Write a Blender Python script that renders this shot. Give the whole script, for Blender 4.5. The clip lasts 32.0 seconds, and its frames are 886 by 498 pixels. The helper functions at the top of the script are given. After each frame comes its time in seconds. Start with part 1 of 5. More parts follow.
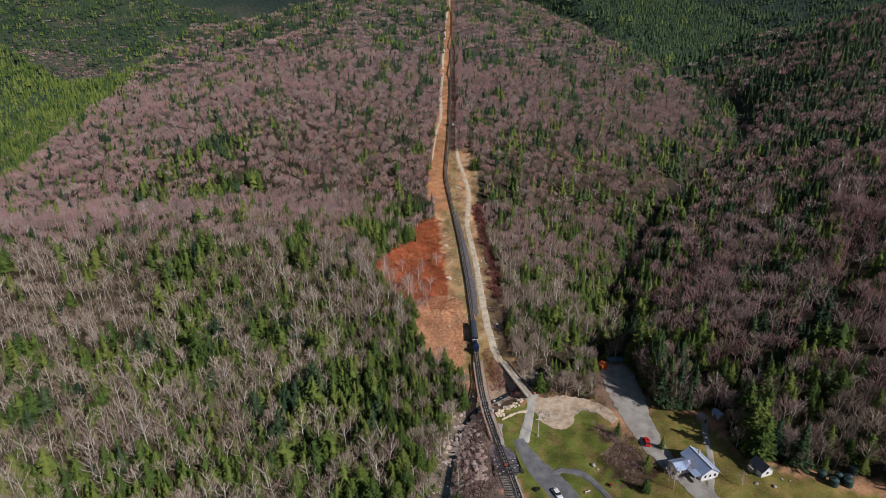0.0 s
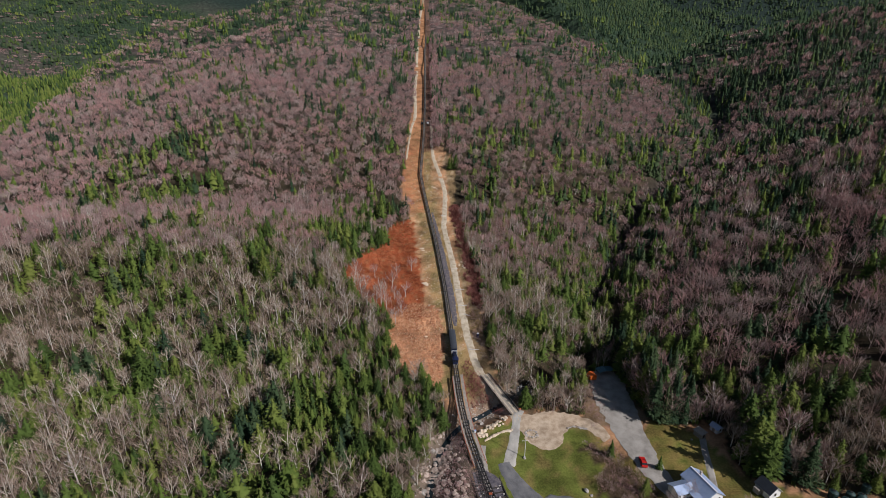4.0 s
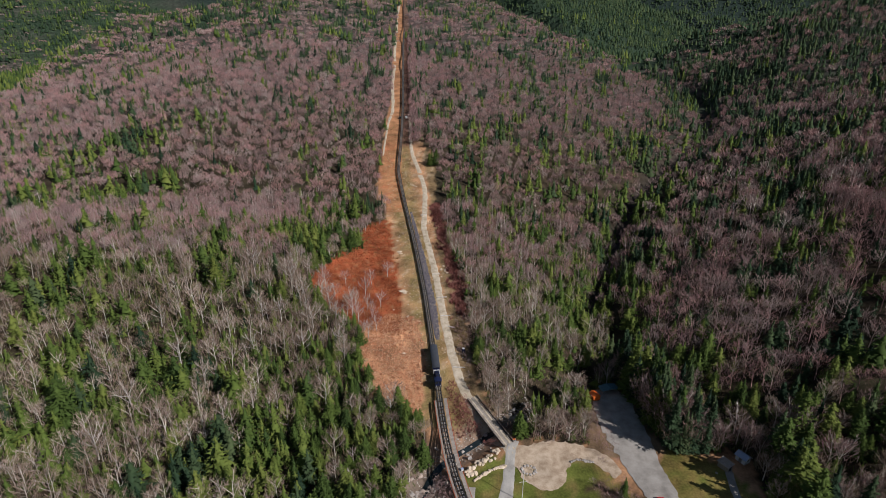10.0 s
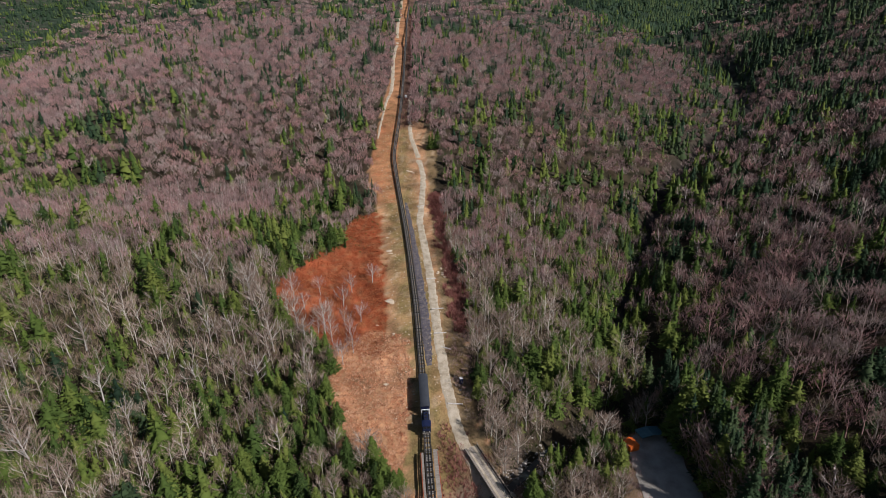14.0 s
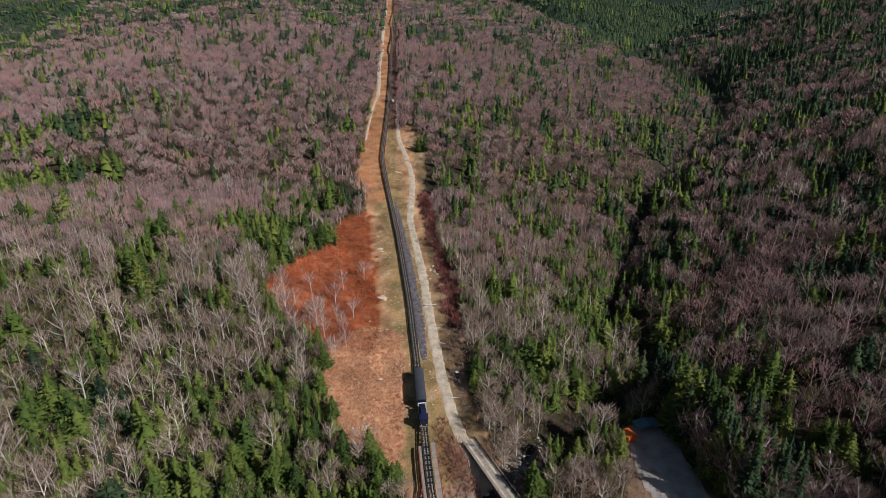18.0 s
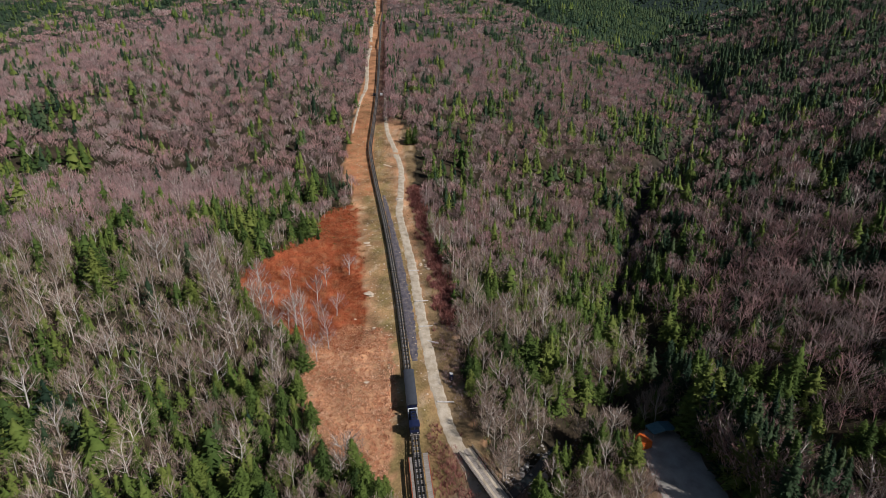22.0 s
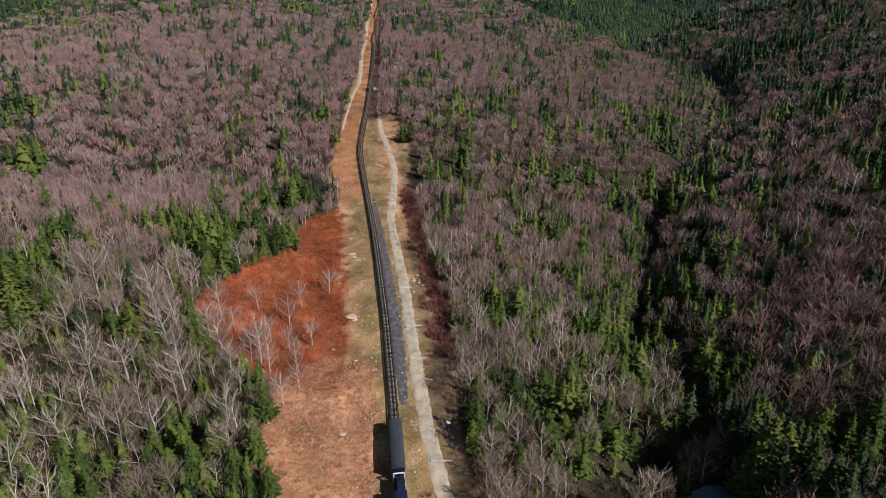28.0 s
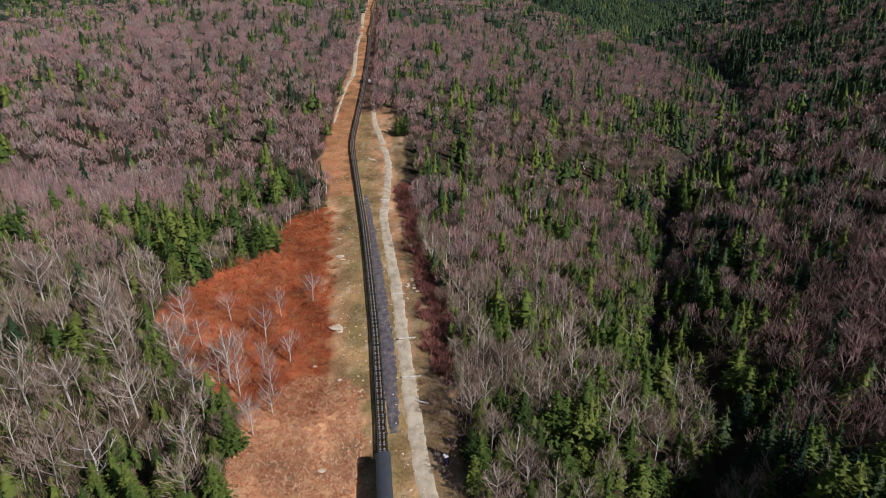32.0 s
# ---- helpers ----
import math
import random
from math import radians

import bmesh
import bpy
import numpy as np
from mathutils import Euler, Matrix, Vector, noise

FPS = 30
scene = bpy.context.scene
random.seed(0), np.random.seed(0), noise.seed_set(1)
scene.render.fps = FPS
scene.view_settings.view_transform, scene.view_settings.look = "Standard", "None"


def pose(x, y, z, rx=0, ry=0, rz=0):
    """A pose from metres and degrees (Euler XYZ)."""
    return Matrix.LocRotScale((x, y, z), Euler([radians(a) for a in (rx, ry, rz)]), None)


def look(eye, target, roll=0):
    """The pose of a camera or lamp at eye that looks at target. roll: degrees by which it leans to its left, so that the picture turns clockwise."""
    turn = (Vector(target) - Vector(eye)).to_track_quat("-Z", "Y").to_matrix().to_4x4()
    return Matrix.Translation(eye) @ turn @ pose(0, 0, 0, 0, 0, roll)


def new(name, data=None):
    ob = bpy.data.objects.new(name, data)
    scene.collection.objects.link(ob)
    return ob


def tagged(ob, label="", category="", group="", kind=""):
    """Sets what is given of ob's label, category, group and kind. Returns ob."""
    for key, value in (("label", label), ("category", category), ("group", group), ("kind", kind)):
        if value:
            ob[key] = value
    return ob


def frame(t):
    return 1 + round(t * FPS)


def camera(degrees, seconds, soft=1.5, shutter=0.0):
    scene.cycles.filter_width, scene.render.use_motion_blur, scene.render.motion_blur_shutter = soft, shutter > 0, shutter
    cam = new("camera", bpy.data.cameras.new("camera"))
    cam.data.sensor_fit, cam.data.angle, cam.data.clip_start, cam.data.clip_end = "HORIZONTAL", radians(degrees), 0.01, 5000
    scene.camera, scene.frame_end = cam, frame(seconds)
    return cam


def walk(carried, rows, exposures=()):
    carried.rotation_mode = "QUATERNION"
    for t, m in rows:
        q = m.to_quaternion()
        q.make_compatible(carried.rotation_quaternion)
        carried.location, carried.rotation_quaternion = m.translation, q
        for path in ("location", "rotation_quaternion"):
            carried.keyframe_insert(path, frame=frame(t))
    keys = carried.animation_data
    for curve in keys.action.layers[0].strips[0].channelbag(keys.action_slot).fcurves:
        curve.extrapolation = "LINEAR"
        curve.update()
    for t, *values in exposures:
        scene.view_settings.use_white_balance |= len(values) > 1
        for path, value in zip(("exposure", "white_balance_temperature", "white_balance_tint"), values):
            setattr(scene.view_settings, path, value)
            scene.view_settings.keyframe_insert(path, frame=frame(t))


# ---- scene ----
cam = camera(86.0, 32.0, soft=0.6)
# seconds, eye, target, roll
PATH = [
    (0, (0.01, -0.0, 128.01), (0.01, 93.97, 93.82), -0.29),
    (0.5, (-0.69, 1.69, 127.61), (-0.5, 95.68, 93.48), -0.19),
    (1, (-0.92, 3.62, 126.98), (-0.66, 97.66, 92.99), -0.16),
    (1.5, (-0.91, 5.65, 126.25), (-0.64, 99.73, 92.34), -0.09),
    (2, (-0.9, 7.76, 125.49), (-0.62, 101.87, 91.69), -0.07),
    (2.5, (-0.52, 9.98, 124.76), (-0.13, 104.1, 90.96), -0.13),
    (3, (0.02, 12.34, 124.01), (2.07, 106.44, 90.23), -0.06),
    (3.5, (0.53, 14.76, 123.33), (5.03, 108.77, 89.55), 0.03),
    (5.5, (1.47, 24.0, 121.08), (6.59, 118.03, 87.45), -0.02),
    (6, (1.66, 26.28, 120.55), (6.94, 120.34, 87.01), -0.02),
    (6.5, (1.82, 28.53, 120.0), (7.28, 122.59, 86.49), 0.01),
    (7, (2.0, 30.66, 119.29), (7.6, 124.72, 85.8), 0.01),
    (7.5, (2.15, 32.66, 118.37), (8.02, 126.67, 84.76), -0.01),
    (8, (2.36, 34.75, 117.38), (8.54, 128.73, 83.79), -0.01),
    (8.5, (2.64, 36.95, 116.39), (9.31, 130.92, 82.84), 0.01),
    (9, (3.0, 39.19, 115.48), (10.76, 133.09, 82.0), 0.02),
    (9.5, (3.34, 41.39, 114.64), (11.72, 135.26, 81.19), 0.03),
    (10, (3.61, 43.51, 113.89), (12.12, 137.36, 80.42), 0.02),
    (10.5, (3.83, 45.59, 113.24), (12.37, 139.42, 79.73), 0.12),
    (11, (4.07, 47.69, 112.56), (12.64, 141.5, 78.99), 0.16),
    (11.5, (4.33, 49.86, 111.82), (12.91, 143.67, 78.27), 0.18),
    (12, (7.53, 58.45, 109.67), (15.15, 152.16, 75.6), -0.34),
    (12.5, (13.02, 71.86, 106.81), (18.72, 165.3, 71.64), -1.29),
    (13, (14.18, 79.89, 106.13), (19.68, 173.04, 70.18), -1.00),
    (13.5, (14.34, 81.85, 105.3), (19.82, 175.02, 69.4), -1.04),
    (14, (14.39, 83.58, 104.45), (19.93, 176.75, 68.57), -1.02),
    (14.5, (14.56, 85.46, 103.57), (20.09, 178.65, 67.73), -1.01),
    (16.5, (13.62, 88.82, 100.19), (19.87, 182.16, 64.87), -0.81),
    (17, (12.26, 86.83, 99.65), (19.64, 180.29, 64.85), -0.55),
    (17.5, (10.91, 84.83, 99.14), (19.42, 178.4, 64.9), -0.35),
    (18, (9.62, 82.88, 98.62), (19.21, 176.54, 64.91), -0.11),
    (18.5, (8.09, 80.36, 98.17), (18.81, 174.11, 65.05), 0.12),
    (19, (8.45, 82.32, 97.11), (19.71, 176.02, 64.04), 0.11),
    (19.5, (8.74, 84.3, 95.96), (20.28, 178.0, 62.97), 0.10),
    (20, (9.03, 86.33, 94.73), (20.62, 180.04, 61.81), 0.11),
    (20.5, (9.35, 88.35, 93.44), (20.94, 182.08, 60.57), 0.06),
    (21, (9.69, 90.4, 92.13), (21.28, 184.14, 59.28), 0.03),
    (21.5, (10.02, 92.47, 90.84), (21.65, 186.22, 58.05), 0.02),
    (22, (10.3, 94.57, 89.54), (21.95, 188.32, 56.76), -0.00),
    (22.5, (10.56, 96.68, 88.22), (22.24, 190.46, 55.53), -0.01),
    (23, (10.83, 98.8, 86.95), (22.54, 192.6, 54.32), 0.01),
    (23.5, (11.13, 100.96, 85.78), (22.84, 194.75, 53.12), -0.03),
    (24, (11.49, 103.15, 84.83), (23.25, 196.93, 52.15), -0.02),
    (24.5, (11.9, 105.42, 84.25), (23.64, 199.2, 51.6), -0.01),
    (25, (12.29, 107.62, 84.08), (24.0, 201.42, 51.45), -0.07),
    (25.5, (12.66, 109.79, 84.17), (24.36, 203.6, 51.59), -0.10),
    (27.5, (14.23, 118.03, 84.97), (25.91, 211.8, 52.24), -0.04),
    (28, (14.64, 120.05, 85.24), (26.28, 213.8, 52.45), -0.08),
    (28.5, (15.05, 122.08, 85.46), (26.69, 215.8, 52.59), -0.10),
    (29, (15.44, 124.13, 85.53), (27.05, 217.86, 52.68), -0.12),
    (29.5, (15.83, 126.2, 85.38), (27.45, 219.93, 52.54), -0.12),
    (30, (16.16, 128.22, 84.95), (27.8, 221.93, 52.02), -0.11),
    (30.5, (16.42, 130.16, 84.25), (28.07, 223.82, 51.19), -0.15),
    (31, (16.66, 131.97, 83.25), (28.33, 225.65, 50.26), -0.14),
    (31.5, (16.89, 133.73, 82.04), (28.62, 227.39, 49.0), -0.12),
    (32, (17.1, 135.5, 80.77), (28.93, 229.13, 47.69), -0.11),
]
walk(cam, [(t, look(eye, target, roll)) for t, eye, target, roll in PATH])

# ---- world ----
SUN_TO = Vector((0.78, -0.63, 0)).normalized()
SUN_EL = radians(36)
world = bpy.data.worlds.new("world")
scene.world = world
world.use_nodes = True
_bg = world.node_tree.nodes["Background"]
_sky = world.node_tree.nodes.new("ShaderNodeTexSky")
_sky.sky_type, _sky.sun_disc = "NISHITA", False
_sky.sun_elevation, _sky.sun_rotation = SUN_EL, math.atan2(SUN_TO.x, SUN_TO.y)
_sky.air_density, _sky.dust_density = 1.0, 0.6
world.node_tree.links.new(_sky.outputs[0], _bg.inputs[0])
_bg.inputs[1].default_value = 0.05
_sun = bpy.data.lights.new("sun", "SUN")
_sun.energy, _sun.angle, _sun.color = 5.0, radians(0.55), (1.0, 0.955, 0.965)
sun = new("sun", _sun)
sun.matrix_world = look(SUN_TO * math.cos(SUN_EL) * 500 + Vector((0, 0, math.sin(SUN_EL) * 500)), (0, 0, 0))
scene.view_settings.exposure = -0.29

# ---- materials ----


def material(name, colours, scale=4.0, rough=0.85, metal=0.0, bump=0.0, fine=40.0, spread=0.0, tone=False, cover=False, trans=0.0, spec=0.3):
    """A surface whose colour runs through the given colours by noise of two scales (per metre)."""
    m = bpy.data.materials.new(name)
    m.use_nodes = True
    nt = m.node_tree
    b = nt.nodes["Principled BSDF"]
    co = nt.nodes.new("ShaderNodeTexCoord")
    big, small = nt.nodes.new("ShaderNodeTexNoise"), nt.nodes.new("ShaderNodeTexNoise")
    big.inputs["Scale"].default_value, small.inputs["Scale"].default_value = scale, fine
    big.inputs["Detail"].default_value, small.inputs["Detail"].default_value = 4, 3
    for n in (big, small):
        nt.links.new(co.outputs["Object"], n.inputs["Vector"])
    mix = nt.nodes.new("ShaderNodeMath")
    mix.operation = "MULTIPLY_ADD"
    nt.links.new(small.outputs[0], mix.inputs[0])
    mix.inputs[1].default_value = 0.45
    nt.links.new(big.outputs[0], mix.inputs[2])
    fac = mix.outputs[0]
    low, high = 0.50, 0.98
    if tone:
        at, info, add, fr = (nt.nodes.new(k) for k in ("ShaderNodeAttribute", "ShaderNodeObjectInfo", "ShaderNodeMath", "ShaderNodeMath"))
        at.attribute_name = "tone"
        add.operation, fr.operation = "ADD", "FRACT"
        nt.links.new(at.outputs["Fac"], add.inputs[0])
        nt.links.new(info.outputs["Random"], add.inputs[1])
        nt.links.new(add.outputs[0], fr.inputs[0])
        blend = nt.nodes.new("ShaderNodeMath")
        blend.operation = "MULTIPLY_ADD"
        nt.links.new(mix.outputs[0], blend.inputs[0])
        blend.inputs[1].default_value = 0.45
        nt.links.new(fr.outputs[0], blend.inputs[2])
        fac, low, high = blend.outputs[0], 0.2, 1.25
    elif spread:
        info, blend = nt.nodes.new("ShaderNodeObjectInfo"), nt.nodes.new("ShaderNodeMath")
        blend.operation = "MULTIPLY_ADD"
        nt.links.new(info.outputs["Random"], blend.inputs[0])
        blend.inputs[1].default_value = spread
        nt.links.new(mix.outputs[0], blend.inputs[2])
        fac, high = blend.outputs[0], 0.98 + spread
    ramp = nt.nodes.new("ShaderNodeValToRGB")
    e = ramp.color_ramp.elements
    while len(e) < len(colours):
        e.new(0.5)
    for n, c in enumerate(colours):
        e[n].position = low + (high - low) * n / max(1, len(colours) - 1)
        e[n].position = min(max(e[n].position, 0), 1)
        e[n].color = (*c, 1)
    nt.links.new(fac, ramp.inputs[0])
    out = ramp.outputs[0]
    if high > 1:
        sc = nt.nodes.new("ShaderNodeMath")
        sc.operation = "DIVIDE"
        nt.links.new(fac, sc.inputs[0])
        sc.inputs[1].default_value = high
        nt.links.new(sc.outputs[0], ramp.inputs[0])
        for n in range(len(colours)):
            e[n].position = min(1, (low + (high - low) * n / max(1, len(colours) - 1)) / high)
    if cover:
        at, mul = nt.nodes.new("ShaderNodeAttribute"), nt.nodes.new("ShaderNodeMix")
        at.attribute_name = "cover"
        mul.data_type, mul.blend_type = "RGBA", "MULTIPLY"
        mul.inputs["Factor"].default_value = 1
        nt.links.new(at.outputs["Color"], mul.inputs["A"])
        nt.links.new(out, mul.inputs["B"])
        out = mul.outputs["Result"]
    nt.links.new(out, b.inputs["Base Color"])
    b.inputs["Roughness"].default_value, b.inputs["Metallic"].default_value = rough, metal
    b.inputs["Specular IOR Level"].default_value = spec
    if bump:
        bp = nt.nodes.new("ShaderNodeBump")
        bp.inputs["Strength"].default_value, bp.inputs["Distance"].default_value = min(1, bump), 0.1
        nt.links.new(small.outputs[0], bp.inputs["Height"])
        nt.links.new(bp.outputs[0], b.inputs["Normal"])
    return m


M_GROUND = material("ground_cover_and_shade", [(0.45, 0.45, 0.45), (0.95, 0.95, 0.95), (1.5, 1.5, 1.5)], 0.12, 0.95, fine=1.6, bump=0.8, cover=True, spec=0.1)
M_GRAVEL = material("pale_gravel", [(0.34, 0.28, 0.20), (0.50, 0.425, 0.32), (0.60, 0.53, 0.42)], 0.5, 0.95, fine=5, bump=0.4, spec=0.1)
M_DIRT = material("tan_dirt", [(0.34, 0.25, 0.17), (0.49, 0.385, 0.28), (0.60, 0.49, 0.37)], 0.5, 0.95, fine=4, bump=0.4, spec=0.1)
M_PAVE = material("grey_asphalt", [(0.10, 0.10, 0.105), (0.16, 0.16, 0.165), (0.21, 0.205, 0.2)], 0.4, 0.9, fine=8, bump=0.2)
M_LOT = material("grey_gravel", [(0.24, 0.22, 0.195), (0.35, 0.325, 0.29), (0.44, 0.41, 0.37)], 0.3, 0.95, fine=5, bump=0.3)
M_PATH = material("pale_grey_gravel", [(0.31, 0.29, 0.26), (0.43, 0.41, 0.37), (0.52, 0.49, 0.45)], 0.3, 0.95, fine=5, bump=0.3)
M_CINDER = material("dark_cinders", [(0.06, 0.056, 0.068), (0.10, 0.092, 0.108), (0.15, 0.132, 0.14), (0.24, 0.2, 0.175)], 0.8, 0.95, fine=4, bump=0.5)
M_BARK = material("pale_bark", [(0.24, 0.21, 0.18), (0.42, 0.375, 0.325), (0.70, 0.66, 0.59)], 1.5, 0.9, fine=8, tone=True, spec=0.1)
M_TWIG = material("bare_twigs", [(0.18, 0.125, 0.122), (0.30, 0.205, 0.195), (0.43, 0.25, 0.235), (0.39, 0.305, 0.28)], 0.2, 0.9, fine=1, tone=True, spec=0.05)
M_TWIGTAN = material("tan_twigs", [(0.19, 0.135, 0.105), (0.31, 0.225, 0.18), (0.43, 0.33, 0.265)], 0.2, 0.9, fine=1, tone=True, spec=0.05)
M_NEEDLE = material("fir_needles", [(0.03, 0.054, 0.018), (0.058, 0.094, 0.023), (0.095, 0.138, 0.03), (0.142, 0.172, 0.04)], 0.3, 0.8, fine=2, tone=True, spec=0.1)
# dark spruce tone; on the far slopes it also imitates haze
M_SPRUCE = material("spruce_needles_and_haze", [(0.012, 0.026, 0.016), (0.026, 0.05, 0.026), (0.042, 0.07, 0.032), (0.07, 0.098, 0.042)], 0.3, 0.8, fine=2, tone=True, spec=0.1)
M_BIRCH = material("white_birch_bark", [(0.42, 0.39, 0.35), (0.7, 0.67, 0.63)], 2, 0.85, fine=9, spec=0.1)
M_UNDER = material("olive_brush", [(0.045, 0.07, 0.022), (0.085, 0.115, 0.032), (0.14, 0.15, 0.05), (0.22, 0.17, 0.10)], 0.2, 0.9, fine=2, tone=True, spec=0.05)
M_PALEGRASS = material("straw_grass", [(0.14, 0.115, 0.04), (0.30, 0.23, 0.09), (0.46, 0.33, 0.18)], 0.2, 0.9, fine=2, tone=True, spec=0.05)
M_LEDGE = material("cream_ledge_rock", [(0.5, 0.39, 0.27), (0.68, 0.56, 0.42), (0.78, 0.68, 0.54)], 1.2, 0.9, fine=9, bump=0.5)
M_RIPRAP = material("pinkish_granite", [(0.36, 0.27, 0.22), (0.5, 0.40, 0.335), (0.6, 0.52, 0.46)], 0.8, 0.9, fine=6, bump=0.5)
M_TRUNK = material("conifer_bark", [(0.06, 0.045, 0.035), (0.12, 0.095, 0.08)], 3, 0.9, fine=20, spec=0.1)
M_RED = material("red_shrub", [(0.12, 0.035, 0.02), (0.30, 0.072, 0.03), (0.42, 0.115, 0.045), (0.50, 0.21, 0.10)], 0.15, 0.9, fine=2, tone=True, spec=0.05)
M_STRAW = material("dry_grass", [(0.30, 0.135, 0.075), (0.53, 0.23, 0.125), (0.67, 0.335, 0.19), (0.72, 0.46, 0.30)], 0.2, 0.9, fine=2, tone=True, spec=0.05)
M_MAROON = material("maroon_brush", [(0.18, 0.075, 0.06), (0.31, 0.125, 0.105), (0.38, 0.18, 0.15)], 0.2, 0.9, fine=2, tone=True, spec=0.05)
M_TIE = material("creosoted_timber", [(0.025, 0.022, 0.02), (0.05, 0.045, 0.04), (0.08, 0.072, 0.065)], 3, 0.85, fine=15, spread=0.3, bump=0.3)
M_TIEPALE = material("bleached_ties", [(0.15, 0.135, 0.12), (0.30, 0.275, 0.25), (0.45, 0.42, 0.385)], 3, 0.85, fine=15, spread=0.3)
M_RAIL = material("worn_steel", [(0.12, 0.10, 0.09), (0.28, 0.27, 0.26)], 2, 0.35, 0.9, fine=12)
M_ROCK = material("pale_granite", [(0.28, 0.25, 0.22), (0.42, 0.385, 0.35), (0.55, 0.51, 0.47)], 1.2, 0.9, fine=9, spread=0.25, bump=0.5)
M_WATER = material("stream_water", [(0.02, 0.03, 0.035), (0.03, 0.045, 0.05)], 0.5, 0.08, fine=3, bump=0.3, spec=0.5)
M_WOOD = material("weathered_timber", [(0.20, 0.17, 0.14), (0.32, 0.28, 0.24), (0.42, 0.38, 0.34)], 2, 0.85, fine=14, spread=0.3, bump=0.3)
M_COACH = material("dark_slate_roof_paint", [(0.045, 0.05, 0.06), (0.06, 0.067, 0.08)], 0.8, 0.5, fine=6)
M_NAVY = material("navy_enamel", [(0.012, 0.018, 0.05), (0.02, 0.028, 0.075)], 1, 0.35, fine=8)
M_WHITE = material("white_paint", [(0.66, 0.66, 0.66), (0.8, 0.8, 0.8)], 1, 0.6, fine=8)
M_BLACK = material("black_iron", [(0.02, 0.02, 0.022), (0.045, 0.044, 0.044)], 2, 0.5, 0.3, fine=12)
M_GLASS = material("dark_window_glass", [(0.02, 0.025, 0.03), (0.03, 0.035, 0.04)], 1, 0.06, fine=3, spec=0.6)
# pale blue metal; part of the blue is sky reflection put into the colour
M_ROOF = material("pale_blue_sheet_metal", [(0.32, 0.41, 0.60), (0.42, 0.51, 0.68)], 0.7, 0.4, 0.15, fine=5)
M_ORANGE = material("orange_fabric", [(0.75, 0.13, 0.02), (0.85, 0.2, 0.04)], 1, 0.7, fine=6)
M_REDCAR = material("red_enamel", [(0.45, 0.015, 0.015), (0.6, 0.03, 0.02)], 1, 0.3, fine=6)
M_TANK = material("dark_green_plastic", [(0.02, 0.045, 0.045), (0.04, 0.08, 0.075)], 1, 0.5, fine=6, spread=0.4)
M_TARP = material("blue_green_tarpaulin", [(0.06, 0.14, 0.17), (0.1, 0.2, 0.23)], 1, 0.5, fine=6)
M_RUBBER = material("black_rubber", [(0.02, 0.02, 0.02), (0.035, 0.035, 0.035)], 4, 0.85, fine=20)
M_RUST = material("rust_red_iron", [(0.28, 0.07, 0.03), (0.4, 0.12, 0.06)], 2, 0.8, fine=10)

# ---- building helpers ----


def part(name, bm, mat, parent=None, label="", smooth=False):
    me = bpy.data.meshes.new(name)
    bm.to_mesh(me)
    bm.free()
    for m in mat if isinstance(mat, (list, tuple)) else [mat]:
        me.materials.append(m)
    if smooth:
        me.shade_smooth()
    ob = new(name, me)
    if parent:
        ob.parent = parent
    return tagged(ob, label)


def thing(name, m, label, category, group="", kind=""):
    ob = new(name)
    ob.empty_display_size = 0.5
    ob.matrix_basis = m
    return tagged(ob, label, category, group, kind)


def box(bm, x, y, z, sx, sy, sz, turn=0.0, bevel=0.0):
    """A box centred at x, y with its foot at z."""
    r = bmesh.ops.create_cube(bm, size=1, matrix=Matrix.Translation((x, y, z + sz / 2)) @ Matrix.Rotation(turn, 4, "Z") @ Matrix.Diagonal((sx, sy, sz, 1)))
    if bevel:
        es = list({e for v in r["verts"] for e in v.link_edges})
        bmesh.ops.bevel(bm, geom=es, offset=bevel, segments=2, affect="EDGES")
    return bm


def rod(bm, a, b, r, r2=None, n=8):
    a, b = Vector(a), Vector(b)
    turn = (b - a).to_track_quat("Z", "Y").to_matrix().to_4x4()
    bmesh.ops.create_cone(bm, cap_ends=True, segments=n, radius1=r, radius2=r if r2 is None else r2, depth=(b - a).length, matrix=Matrix.Translation((a + b) / 2) @ turn)
    return bm


def prism(bm, outline, axis, a, b):
    """An outline of (u, v) pairs drawn along x or y from a to b; v is up."""
    rings = []
    for s in (a, b):
        rings.append([bm.verts.new((u, s, v) if axis == "y" else (s, u, v)) for u, v in outline])
    n = len(outline)
    for i in range(n):
        bm.faces.new((rings[0][i], rings[0][(i + 1) % n], rings[1][(i + 1) % n], rings[1][i]))
    bm.faces.new(rings[0][::-1])
    bm.faces.new(rings[1])
    bmesh.ops.recalc_face_normals(bm, faces=bm.faces[:])
    return bm


def B():
    return bmesh.new()


# ---- terrain ----
def table(v, xs, ys):
    return np.interp(v, xs, ys)
def soft(v, a, b):
    w = np.clip((v - a) / (b - a), 0, 1)
    return w * w * (3 - 2 * w)
SPUR = ((-400, 60, 130, 157, 185, 200, 218, 249, 284, 311, 350, 385, 440, 488, 700, 1000, 3500), (-12, -4, -3, 0, 4, 8, 13, 20, 27, 32, 42, 51, 66, 79, 134, 215, 1000))
GULLY_X = ((-400, 0, 80, 120, 150, 200, 250, 300, 350, 430, 500, 590, 840, 1220, 1800), (330, 185, 155, 128, 112, 98, 108, 130, 160, 235, 310, 358, 372, 345, 60))
GULLY_Z = ((-400, 60, 120, 150, 200, 250, 300, 350, 430, 500, 600, 860, 1200, 3500), (0, 4, 5, 3, 1, 5, 11, 19, 40, 56, 80, 140, 215, 800))
